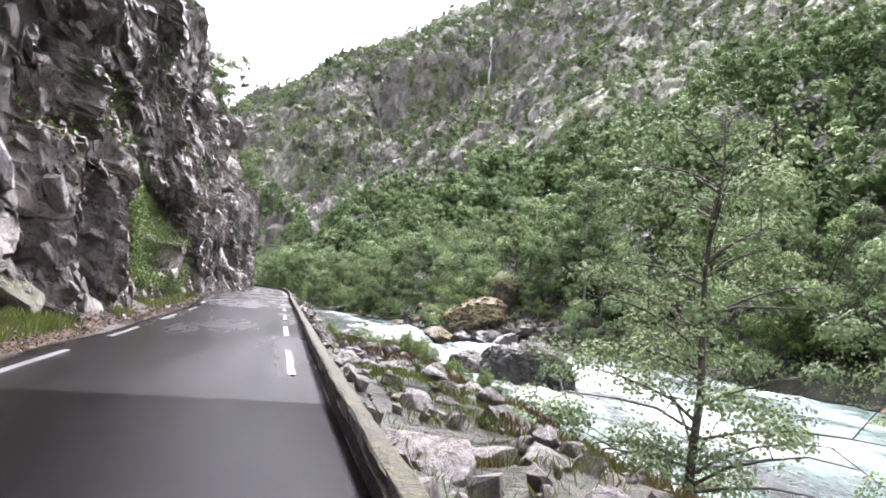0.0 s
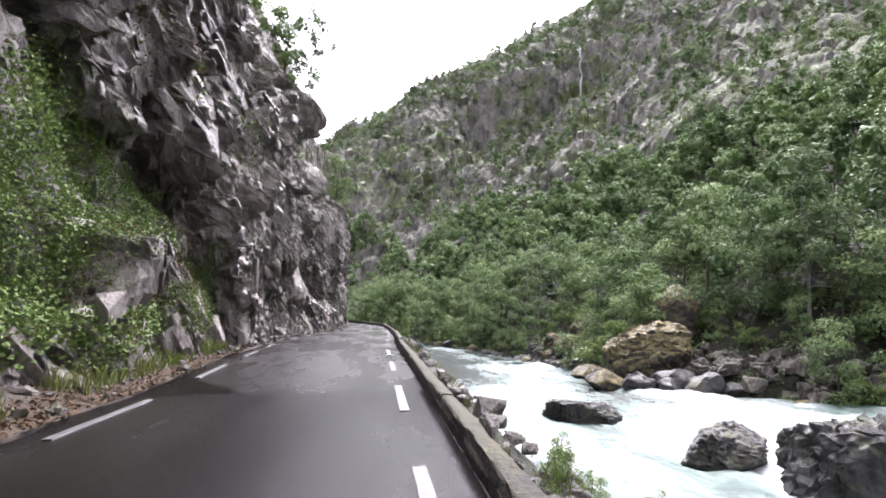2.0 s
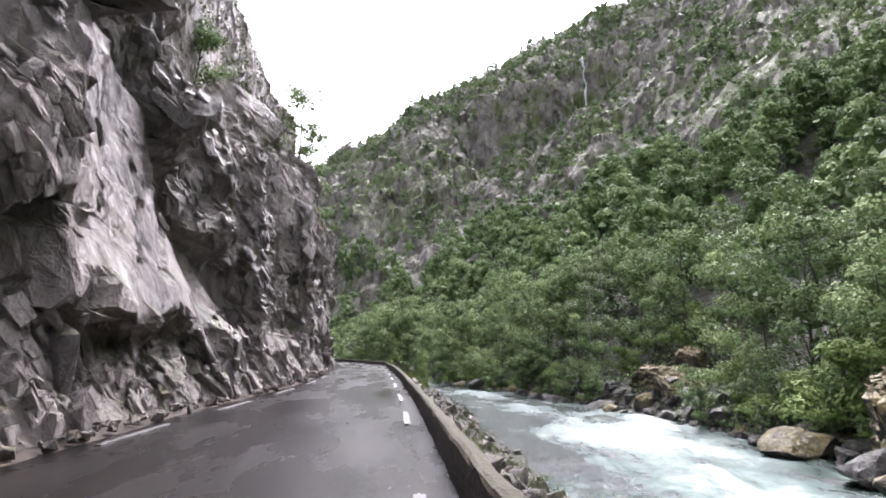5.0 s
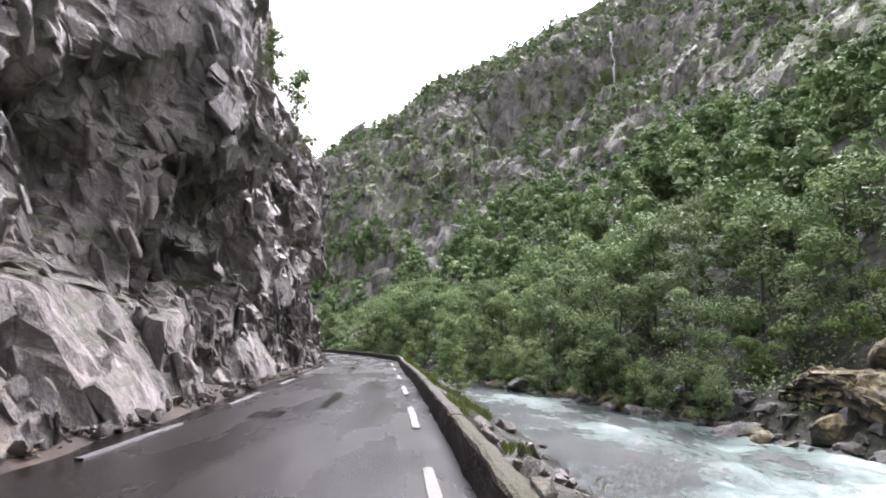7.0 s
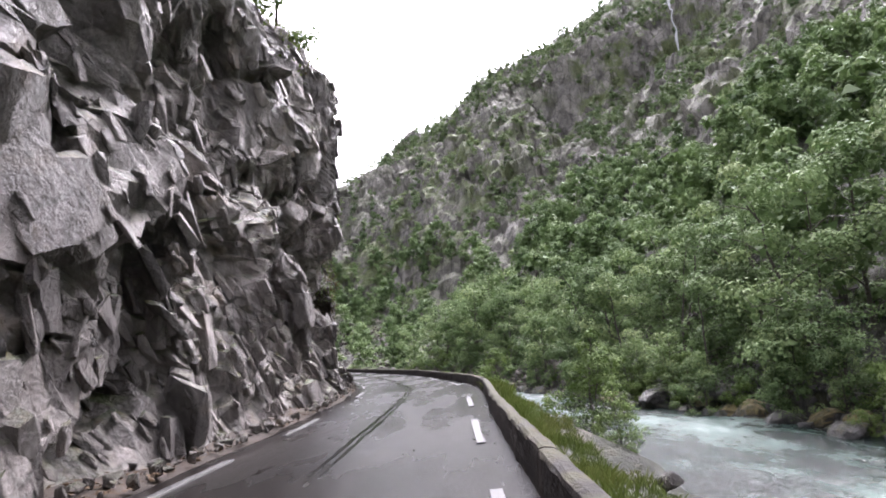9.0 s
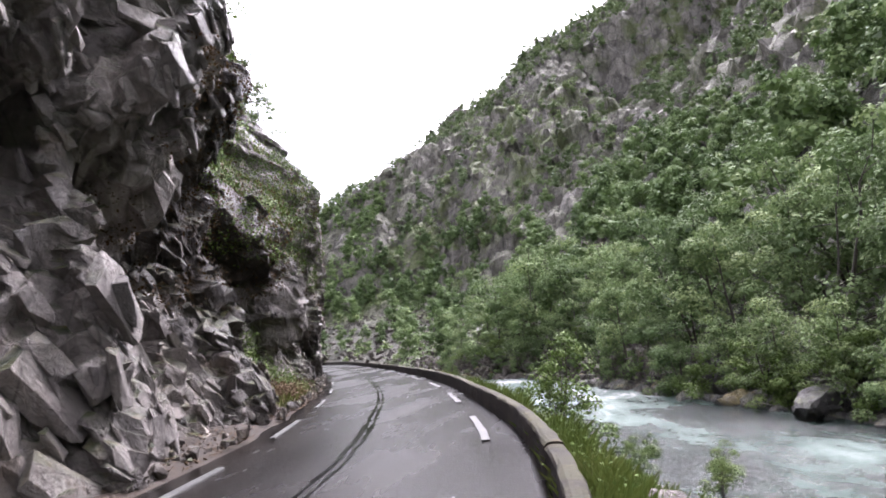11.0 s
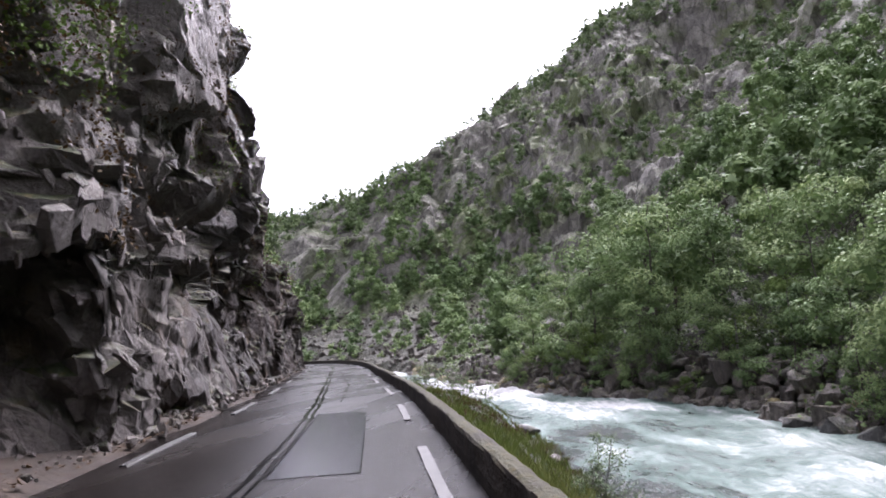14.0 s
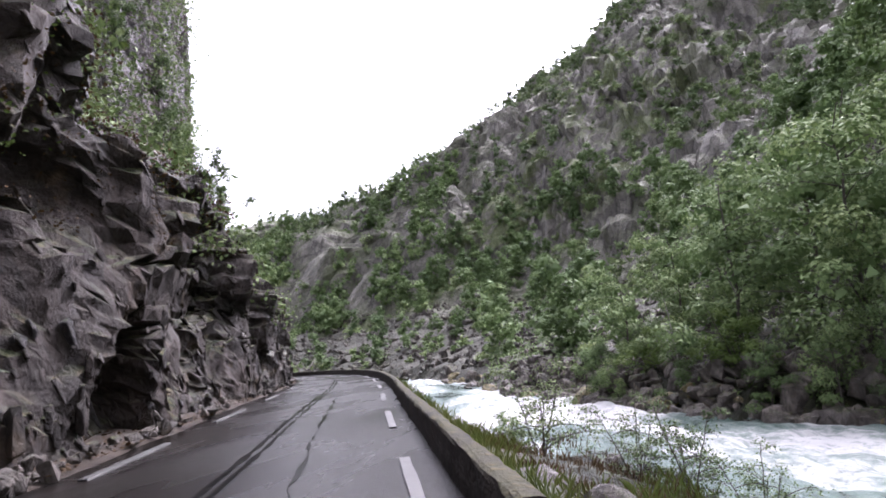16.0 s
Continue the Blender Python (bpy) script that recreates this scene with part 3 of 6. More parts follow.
g_s, g_off = to_road(GX, GY)
bank_stone = 1.0 * smooth(68, 60, g_s) * smooth(0.4, 0.8, g_off) * (g_ro < 0) * smooth(0.35, 0.1, fbm(GX.ravel() / 3, GY.ravel() / 3, 65))
shore = smooth(5.0, 2.5, np.abs(g_ro) - np.where(g_ro > 0, river_half(g_rs), near_half(g_rs)) + 0.8 * vnoise(GX.ravel() / 2, GY.ravel() / 2, 62))
add_float(ground_mesh, "wet", np.where(g_ro > 0, smooth(6.0, 1.0, g_dr), 0.5 + 0.2 * shore))
crag = 0.65 * smooth(150, 215, g_rs) * smooth(34, 48, g_dr) * smooth(-0.35, 0.15, fbm(GX.ravel() / 40, GY.ravel() / 40, 66)) * (g_ro > 0)
add_float(ground_mesh, "stony", np.maximum(np.maximum(np.maximum(scree, shore), bank_stone), crag))
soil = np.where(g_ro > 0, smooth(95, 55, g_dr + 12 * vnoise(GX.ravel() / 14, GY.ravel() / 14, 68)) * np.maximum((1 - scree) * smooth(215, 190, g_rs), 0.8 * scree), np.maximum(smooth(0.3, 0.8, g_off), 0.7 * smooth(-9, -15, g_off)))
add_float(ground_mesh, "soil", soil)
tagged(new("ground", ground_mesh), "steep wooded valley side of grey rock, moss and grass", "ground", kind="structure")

# ---- river ----
rs_ = np.concatenate([np.arange(-120, -25, 1.5), np.arange(-25, 200, 0.3), np.arange(200, 420, 1.5)])
ro_ = np.linspace(-1, 1, 61)
RS, RO = np.meshgrid(rs_, ro_, indexing="ij")
ri = np.clip(RS + RIVER_0, 0, len(RIVER) - 1)
cx, cy = np.interp(ri, RIVER_S, RIVER[:, 0]), np.interp(ri, RIVER_S, RIVER[:, 1])
nx, ny = np.interp(ri, RIVER_S, RIVER_N[:, 0]), np.interp(ri, RIVER_S, RIVER_N[:, 1])
off_ = RO * (np.where(RO > 0, river_half(RS), near_half(RS)) + 1.2)
wx, wy = cx + nx * off_, cy + ny * off_
foam_level = np.interp(RS, [-60, 0, 50, 60, 72, 86, 95, 102, 112, 125, 138, 146, 158, 175, 200, 260],
                       [0.30, 0.34, 0.44, 0.36, 0.23, 0.18, 0.15, 0.08, 0.04, 0.08, 0.34, 0.40, 0.46, 0.54, 0.54, 0.5])
foam_level = foam_level + 0.5 * fbm(RS / 9, off_ / 3.5, 70) - 0.30 * smooth(0.7, 1.0, np.abs(RO))
foam_level = foam_level - 0.28 * smooth(0.05, -0.5, RO) * smooth(50, 70, RS) * smooth(135, 120, RS) + 0.16 * np.exp(-((RO - 0.1) / 0.35) ** 2) * smooth(55, 70, RS) * smooth(130, 115, RS)
foam_level = foam_level - 0.3 * smooth(0.1, -0.4, RO) * smooth(128, 138, RS) * smooth(158, 150, RS)
chop = 0.10 + 0.6 * np.clip(foam_level, 0, 1)
wz = WATER + chop * (fbm(RS / 4.2, off_ / 2.2, 71, 4) + 0.35 * (1 - np.abs(fbm(RS / 1.3, off_ / 1.0, 75, 3)) * 2))
wz = wz + 0.7 * smooth(56, 40, RS) * smooth(0.05, 0.45, RO)  # the bay lies a step higher
water_mesh = mesh_of("water", np.c_[wx.ravel(), wy.ravel(), wz.ravel()], grid_faces(len(rs_), len(ro_)), WATERMAT, True)
add_float(water_mesh, "foam", np.clip(foam_level, 0, 1).ravel())
add_float(water_mesh, "down", RS.ravel())
add_float(water_mesh, "over", off_.ravel())
tagged(new("water", water_mesh), "fast green glacial river with white foaming rapids", "river", kind="structure")

# ---- road ----
rd_s = np.arange(-85, ARC[-1] - 2, 0.5)
rd_f = np.r_[-0.62, np.linspace(-0.60, 1.0, 15), 1.0]
S2, F2 = np.meshgrid(rd_s, rd_f, indexing="ij")
W2 = road_width(S2)
edge_l = W2 + 0.42 + 0.12 * vnoise(S2 / 1.7, 0 * S2, 80)
OFF2 = np.where(F2 < 0, -F2 * 0.9, -F2 * edge_l)
xy = along(S2, 0)
nrm = along(S2, 1) - xy
px, py = xy[..., 0] + nrm[..., 0] * OFF2, xy[..., 1] + nrm[..., 1] * OFF2
pz = road_z(S2, OFF2) + 0.004 * fbm(S2 / 3.1, OFF2 / 1.2, 81)
pz[:, 0] -= 0.3
pz[:, -1] -= 0.3
road = tagged(new("road", mesh_of("road", np.c_[px.ravel(), py.ravel(), pz.ravel()], grid_faces(len(rd_s), len(rd_f))[:, ::-1], ASPHALT, True)),
              "narrow wet grey asphalt road with patches and sealed cracks", "road", kind="structure")


def ribbon(s0, s1, off0, off1, lift, thick, step=0.5, wobble=0.0, seed=0, uneven=0.004):
    """A thin strip lying on the road between two offsets; offsets may be functions of s."""
    s = np.linspace(s0, s1, max(2, int((s1 - s0) / step) + 1))
    v = []
    a, b = [(f(s) if callable(f) else np.full(len(s), f)) + wobble * vnoise(s * 1.9, 0 * s + k, seed) for k, f in ((0, off0), (5, off1))]
    for u, dz in ((0, -thick), (0, 0), (0.03, 0), (0.5, 0), (0.97, 0), (1, 0), (1, -thick)):
        o = a + (b - a) * u
        q = along(s, 0)
        nn = along(s, 1) - q
        v.append(np.c_[q + nn * o[:, None], road_z(s, o) + uneven * fbm(s / 3.1, o / 1.2, 81) + lift + dz])
    n = len(s)
    v = np.stack(v, 1).reshape(-1, 3)
    return v, grid_faces(n, 7)


def lay(name, *args, mat=None, label="", **kw):
    v, f = ribbon(*args, **kw)
    part(name, mesh_of(name, v, f, mat, True), road, label)


starts_r = [arc_of(y) for y in (-6.7, -0.67, 5.36, 11.37, 17.35, 23.36, 29.38, 35.39, 45.1, 51.1, 57.2, 63.25, 69.3, 75.4, 81.4, 87.4)]
starts_r += [arc_of(91.35) + 6.03 * k for k in range(1, 20)]
starts_l = [arc_of(y) for y in (-7.9, -2.0, 4.06, 10.1, 16.2, 22.1, 28.1, 37.13, 43.1, 49.1, 55.1, 61.05, 67.0, 72.9, 78.9, 84.8)]
starts_l += [arc_of(93.3 + 0.9) + 6.1 * k for k in range(0, 20)]
for s0 in starts_r:
    lay("lane_marking", s0, s0 + 3.0, -0.06, 0.06, 0.024, 0.03, mat=PAINT, wobble=0.008, seed=int(s0) + 200)
for s0 in starts_l:
    lay("lane_marking", s0, s0 + 3.0, lambda s: -road_width(s) - 0.05, lambda s: -road_width(s) + 0.05, 0.024, 0.03, mat=PAINT, wobble=0.008, seed=int(s0) + 500)
lay("asphalt_patch", -85, -8.8, lambda s: -road_width(s) - 0.34, 0.41, 0.012, 0.03, uneven=0.0, mat=PATCH, label="fresh black asphalt overlay")
lay("asphalt_patch", -8.78, 13.6, lambda s: -road_width(s) - 0.34, 0.41, 0.010, 0.03, uneven=0.0, mat=OVERLAY, label="dark grey asphalt overlay")
lay("asphalt_patch", 13.62, 16.3, lambda s: -road_width(s) - 0.38, lambda s: -2.4 - 0.6 * (s - 13.6), 0.014, 0.02, mat=PATCH)
lay("asphalt_patch", arc_of(122.3), arc_of(128.4), lambda s: -0.47 * road_width(s), lambda s: -0.2 * road_width(s), 0.007, 0.02, mat=OLD_PATCH)
lay("asphalt_patch", arc_of(64.8), arc_of(65.8), -2.86, -2.32, 0.008, 0.02, mat=TAR, label="small dark tar patch")
lay("asphalt_patch", arc_of(66.4), arc_of(70.2), lambda s: -1.86 + 0.02 * (s - 66), lambda s: -1.64 + 0.02 * (s - 66), 0.008, 0.02, mat=PATCH, wobble=0.06, seed=96)
crack = lambda s: -road_width(s) * (0.525 + 0.03 * vnoise(s / 9, 0 * s, 90))
for side_, wide_ in ((-0.07, 0.035), (0.06, 0.028)):
    lay("sealed_crack", 80, 215, lambda s: crack(s) + side_ - wide_, lambda s: crack(s) + side_ + wide_, 0.009, 0.02, mat=TAR, wobble=0.03, seed=91, step=0.25)
crack2 = lambda s: -road_width(s) * (0.34 + 0.05 * vnoise(s / 5, 0 * s, 93))
lay("sealed_crack", arc_of(131), arc_of(152), lambda s: crack2(s) - 0.014, lambda s: crack2(s) + 0.014, 0.009, 0.02, mat=TAR, wobble=0.05, seed=94, step=0.25)

# ---- parapet wall beside the river ----
parapet = tagged(new("parapet", None), "low weathered concrete parapet wall with mossy top", "wall", kind="structure")
PROFILE = [(0.0, -0.35), (0.005, 0.12), (0.012, 0.30), (0.02, 0.44), (0.035, 0.48), (0.08, 0.495), (0.15, 0.49), (0.195, 0.475), (0.21, 0.43), (0.22, 0.1), (0.28, -0.6), (0.36, -1.3)]


def wall_section(s0, s1, drop):
    s = np.arange(s0, s1 + 0.01, (s1 - s0) / round((s1 - s0) / 0.25))
    v = []
    for k, (o, z) in enumerate(PROFILE):
        kk = np.full(len(s), k * 0.37)
        oo = np.interp(s, [-90, 12, 45, 86, 94, 99, 105, 250], [0.43, 0.42, 0.35, 0.35, 0.55, 0.46, 0.36, 0.35]) + o + 0.02 * fbm(s * 1.6, kk, 100) + 0.012 * facets(s * 4, kk * 3, 101)
        zz = z * (np.interp(s, [-90, 14, 34, 80, 96, 115, 250], [0.5, 0.5, 0.88, 0.8, 0.7, 0.72, 0.8]) if z > 0.2 else 1) + drop * (z > 0) + (0.018 * fbm(s * 2.2, kk, 104) if z > 0.2 else 0)
        q = along(s, 0)
        nn = along(s, 1) - q
        v.append(np.c_[q + nn * oo[:, None], road_z(s, 0.4 + 0 * s) + zz])
    v = np.stack(v, 1)
    n, k = v.shape[:2]
    f = [tuple(r) for r in grid_faces(n, k)]
    me = bpy.data.meshes.new("wall_section")
    me.from_pydata(v.reshape(-1, 3).tolist(), [], f + [tuple(range(k)), tuple(range((n - 1) * k, n * k))[::-1]])
    me.materials.append(CONCRETE)
    part("wall_section", me, parapet)


wall_rng = random.Random(7)
s_at = -80.0
while s_at < 225:
    length = wall_rng.uniform(7.5, 9.5)
    wall_section(s_at, s_at + length - 0.02, wall_rng.uniform(-0.03, 0.02))
    s_at += length

# ---- cliff beside the road ----
cl_s = np.r_[np.arange(-34, -6, 0.25), np.arange(-6, 156, 0.18), np.arange(156, 215, 0.3)]
cl_z = np.r_[np.arange(-0.5, 10, 0.17), np.arange(10, 26, 0.27)]
CS, CZ = np.meshgrid(cl_s, cl_z, indexing="ij")


def rotated(a, b, deg, sa, sb):
    c, s = math.cos(radians(deg)), math.sin(radians(deg))
    return (a * c + b * s) / sa, (-a * s + b * c) / sb


foot = np.interp(CS, [-40, 0, 10, 16, 24, 32, 45, 70, 90, 97, 103, 110, 117, 130, 150, 158, 172, 215], [1.0, 1.2, 1.5, 1.3, 0.7, 0.15, 0.0, 0.0, 0.0, 0.3, 0.45, 1.05, 0.3, 0.2, 0.1, -0.3, -0.3, 0.4])
SW, ZW = CS + 0.12 * vnoise(CS * 0.9, CZ * 0.9, 140), CZ + 0.12 * vnoise(CS * 0.9, CZ * 0.9, 141)
relief = 1.1 * fbm(CS / 12, CZ / 9, 110, 3)
relief = relief + 2.3 * facets(*rotated(SW, ZW, 62, 7.5, 3.4), 111, 1.0, 0.8)
relief = relief + 1.25 * facets(*rotated(SW, ZW, 68, 3.4, 1.6), 117, 1.0, 0.8)
# great smooth slabs: each is one tilted plane between clean edges
slab = np.zeros(CS.shape)
for inside, plane in ((smooth(0.0, 0.35, 8.7 - 0.40 * (SW - 49.0) - ZW) * smooth(43.4, 44.0, SW) * smooth(58.6, 58.0, SW + 0.25 * ZW - 1) * smooth(1.9, 2.5, ZW + 0.7 * vnoise(CS / 1.6, CZ, 157)), 0.6 - 0.09 * (CS - 50) - 0.16 * CZ),
                      (smooth(0.0, 0.25, 2.3 - 0.55 * np.abs(SW - 64.3) - np.abs(ZW - 0.8)) * smooth(1.9, 1.6, np.abs(SW - 64.3)), 0.5 - 0.28 * CZ),
                      (smooth(0.0, 0.3, 2.3 - 0.2 * np.abs(SW - 134.0) - np.abs(ZW - 1.6 + 0.1 * (SW - 134.0))) * smooth(5.4, 5.0, np.abs(SW - 134.0)), 0.35 - 0.12 * CZ),
                      (smooth(0.0, 0.25, 1.9 - 0.5 * np.abs(SW - 74.5) - np.abs(ZW - 0.9)) * smooth(2.6, 2.3, np.abs(SW - 74.5)), 0.8 - 0.55 * CZ)):
    plane = plane + np.where(CS > 125, 0.9, 0.45) * facets(*rotated(SW, ZW, 66, 3.2, 1.4), 119, 0.7, 0.6)
    relief = relief * (1 - inside) + plane * inside
    slab = np.maximum(slab, inside)
slab = slab * np.where(CS > 125, 0.5, 1.0)
relief = relief * np.interp(CZ, [-0.5, 0.6, 3], [0.25, 0.5, 1.0])
# overhanging blocks over the darker stretch
for at, half_, low_, amount in ((10.0, 5.0, 9.0, 0.9), (133.5, 5.0, 4.4, 0.6), (72.5, 2.2, 5.6, 1.2), (96.5, 2.0, 5.4, 1.0)):
    block = smooth(half_ + 1.6, half_ - 0.8, np.abs(SW - at + 0.3 * CZ - 1.5))
    relief = relief + amount * block * (smooth(low_, low_ + 0.9, ZW) - 0.75 * smooth(low_ - 2.2, low_ - 0.8, ZW) * smooth(low_ + 0.6, low_ - 0.2, ZW))
# the great dark roof of rock over the verge
relief = relief + 2.9 * smooth(0.0, 5.2, ZW - np.interp(CS, [99, 104], [4.8, 4.4]) + 0.5 * vnoise(CS / 1.4, CZ / 1.4, 158)) * smooth(4.6, 2.8, np.abs(SW - 103.0))
relief = relief - 1.0 * smooth(3.0, 1.8, np.abs(SW - 112.0)) * smooth(0.8, 1.6, ZW) * smooth(4.4, 3.2, ZW)
brow = np.interp(CS, [-34, 0, 30, 45, 60, 75, 92, 100, 105, 109, 112, 117, 124, 135, 141, 146, 152, 160, 170, 215], [22, 20, 18, 16, 14, 12.5, 13, 13, 10, 6.0, 5.2, 6.0, 11, 13, 12, 8.5, 5.5, 4.0, 4.0, 6.0]) + 1.2 * fbm(CS / 5, 0 * CS, 118)
lean = np.interp(CZ, [0, 1.2, 4, 12, 20, 26], [0, 0.5, 1.0, 1.0, 1.3, 1.9]) + np.interp(CS, [140, 148], [0.85, 1.25]) * np.clip(CZ - brow, 0, None)
lean = lean + CZ * (0.27 * smooth(49, 55, CS) * smooth(72, 66, CS) + 0.1 * smooth(72, 76, CS) * smooth(94, 88, CS))
bump_top = np.interp(CS, [-40, 0, 12, 24, 34, 60, 95, 105, 115, 130, 215], [1.2, 1.0, 1.5, 0.9, 0.6, 0.5, 0.6, 1.0, 0.0, 0.2, 0.3]) * np.clip(CZ / 8, 0, 1.4)
out = -(road_width(CS) + foot + 0.55 + lean + bump_top) + np.where(relief > 0, 2.4 * np.tanh(relief / 2.4), 2.8 * np.tanh(relief / 2.8))
reach = -(road_width(CS) + 0.56) + np.interp(CS, [-40, 25, 35, 92, 102, 215], [1.2, 1.2, 0.5, 0.8, 2.8, 1.6]) * smooth(2.0, np.interp(CS, [90, 99], [7.0, 8.0]), CZ)
out = reach - 0.25 * np.log1p(np.exp(np.clip((reach - out) / 0.25, -30, 30)))
q = along(CS, 0)
nn = along(CS, 1) - q
FACE = np.stack([q[..., 0] + nn[..., 0] * out, q[..., 1] + nn[..., 1] * out, CZ], -1)


def even_out(g, run):
    """Space a grid's rows evenly along the first axis, stretch by stretch."""
    g = g.copy()
    for a0 in list(range(0, g.shape[0] - 1, run)):
        a1 = min(a0 + run, g.shape[0] - 1)
        w = g[a0:a1 + 1]
        way = np.concatenate([np.zeros((1, w.shape[1])), np.cumsum(np.linalg.norm(np.diff(w, axis=0), axis=2), 0)])
        for j in range(w.shape[1]):
            at = np.linspace(0, way[-1, j], len(w))
            g[a0:a1 + 1, j] = np.stack([np.interp(at, way[:, j], w[:, j, c]) for c in range(3)], -1)
    return g


FACE = even_out(FACE, 38)
FACE = even_out(FACE.transpose(1, 0, 2), 24).transpose(1, 0, 2)


def face_normals(g):
    n = np.cross(np.gradient(g, axis=0), np.gradient(g, axis=1))
    n = n / (np.linalg.norm(n, axis=2)[..., None] + 1e-9)
    n = (n + np.roll(n, 1, 0) + np.roll(n, -1, 0) + np.roll(n, 1, 1) + np.roll(n, -1, 1))
    n = n / (np.linalg.norm(n, axis=2)[..., None] + 1e-9)
    return n * np.sign((n[..., :2] * nn).sum(-1).mean())


TURNED = np.array(pose(0, 0, 0, 24, 14, 30).to_3x3())
broken = np.clip(0.4 + 0.6 * smooth(-0.25, 0.3, fbm(CS / 3.5, CZ / 3.0, 125)) + 0.3 * smooth(2.5, 0.5, CZ), 0, 1) * (1 - 0.6 * slab)
for size_, amount, seed_ in (((0.75, 1.0, 2.4), 0.27, 121), ((0.34, 0.42, 0.9), 0.14, 131), ((0.17, 0.2, 0.34), 0.05, 141)):
    g = FACE @ TURNED.T + 0.06 * np.stack([vnoise(CS * 3, CZ * 3, seed_ + c) for c in range(3)], -1)
    FACE = FACE + face_normals(FACE) * (amount * broken * np.interp(CS, [128, 140], [1.0, 0.62 if amount > 0.2 else 1.0]) * cells(g / size_, seed_, 1.1, 0.9) * smooth(-0.4, 0.5, CZ))[..., None]
CX, CY, CZZ = FACE[..., 0], FACE[..., 1], FACE[..., 2]
# the brow runs back into the hillside
rows_x, rows_y, rows_z = [CX], [CY], [CZZ]
for d in (0.8, 2.0, 4.0, 7.0, 12.0, 20.0, 30.0):
    o = out[:, -1] - d
    rows_x.append((q[:, -1, 0] + nn[:, -1, 0] * o)[:, None])
    rows_y.append((q[:, -1, 1] + nn[:, -1, 1] * o)[:, None])
    fall = smooth(7, 30, d)
    rows_z.append(((1 - fall) * (CZZ[:, -1] + 0.75 * d + 0.8 * fbm(cl_s / 4, 0 * cl_s + d, 152)) + fall * (height(rows_x[-1][:, 0], rows_y[-1][:, 0], False) - 1.5))[:, None])
AX, AY, AZ = np.hstack(rows_x), np.hstack(rows_y), np.hstack(rows_z)
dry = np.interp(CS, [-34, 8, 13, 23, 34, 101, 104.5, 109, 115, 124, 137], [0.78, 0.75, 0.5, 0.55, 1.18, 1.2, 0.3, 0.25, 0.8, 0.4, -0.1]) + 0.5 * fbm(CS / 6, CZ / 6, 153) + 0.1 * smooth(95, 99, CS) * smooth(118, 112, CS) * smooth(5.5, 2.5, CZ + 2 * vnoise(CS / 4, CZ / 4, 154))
# paler foot of the face: light below the roof, put into the colour
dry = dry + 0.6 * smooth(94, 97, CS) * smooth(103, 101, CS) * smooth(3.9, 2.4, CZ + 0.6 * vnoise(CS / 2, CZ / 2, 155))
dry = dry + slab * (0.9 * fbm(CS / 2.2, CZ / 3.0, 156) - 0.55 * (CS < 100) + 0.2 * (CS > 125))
# darker upper rock: shade of the overhanging roof, put into the colour
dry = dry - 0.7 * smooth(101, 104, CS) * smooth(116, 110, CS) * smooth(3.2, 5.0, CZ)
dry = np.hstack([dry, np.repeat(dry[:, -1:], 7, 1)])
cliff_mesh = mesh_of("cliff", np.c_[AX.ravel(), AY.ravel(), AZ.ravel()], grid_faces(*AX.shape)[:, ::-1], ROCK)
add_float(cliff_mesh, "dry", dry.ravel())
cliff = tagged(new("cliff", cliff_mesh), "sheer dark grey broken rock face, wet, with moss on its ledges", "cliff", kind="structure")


def block_points(seed):
    """An angular block: the hull of a few points strewn in an upright slab."""
    rng = np.random.default_rng(seed)
    bm = bmesh.new()
    for _ in range(15):
        d = rng.uniform(-1, 1, 3)
        d[rng.integers(3)] = rng.choice([-1, 1]) * rng.uniform(0.75, 1.0)
        bm.verts.new(d * [0.55, 0.5, 1.0])
    hull = bmesh.ops.convex_hull(bm, input=bm.verts[:])
    bmesh.ops.delete(bm, geom=[q for q in hull["geom_interior"] if isinstance(q, bmesh.types.BMVert)], context="VERTS")
    bmesh.ops.triangulate(bm, faces=bm.faces[:])
    bmesh.ops.recalc_face_normals(bm, faces=bm.faces[:])
    bm.verts.index_update()
    v = np.array([q.co[:] for q in bm.verts])
    f = np.array([[q.index for q in t.verts] for t in bm.faces])
    bm.free()
    return v, f


BLOCKS = [block_points(900 + k) for k in range(16)]


def shard_points(seed):
    """A splinter of rock: a long slab with most of its corners struck off."""
    rng = np.random.default_rng(seed)
    bm = bmesh.new()
    for c in itertools.product((-1, 1), repeat=3):
        c = np.array(c, float)
        corner = c * rng.uniform(0.72, 1.0, 3)
        if rng.uniform() < 0.75:
            for axis in range(3):
                p = corner.copy()
                p[axis] -= c[axis] * rng.uniform(0.25, 1.1)
                bm.verts.new(p)
        else:
            bm.verts.new(corner)
    hull = bmesh.ops.convex_hull(bm, input=bm.verts[:])
    bmesh.ops.delete(bm, geom=[q for q in hull["geom_interior"] if isinstance(q, bmesh.types.BMVert)], context="VERTS")
    bmesh.ops.triangulate(bm, faces=bm.faces[:])
    bmesh.ops.recalc_face_normals(bm, faces=bm.faces[:])
    bm.verts.index_update()
    v = np.array([q.co[:] for q in bm.verts])
    f = np.array([[q.index for q in t.verts] for t in bm.faces])
    bm.free()
    return v, f


SHARDS = [shard_points(950 + k) for k in range(24)]


def turn_about(axis, angle):
    """Rotations about unit axes, one matrix a row."""
    c, s, o = np.cos(angle), np.sin(angle), np.zeros(len(angle))
    x, y, z = axis.T
    k = np.stack([np.stack([o, -z, y], -1), np.stack([z, o, -x], -1), np.stack([-y, x, o], -1)], 1)
    return np.eye(3)[None] + s[:, None, None] * k + (1 - c)[:, None, None] * (k @ k)


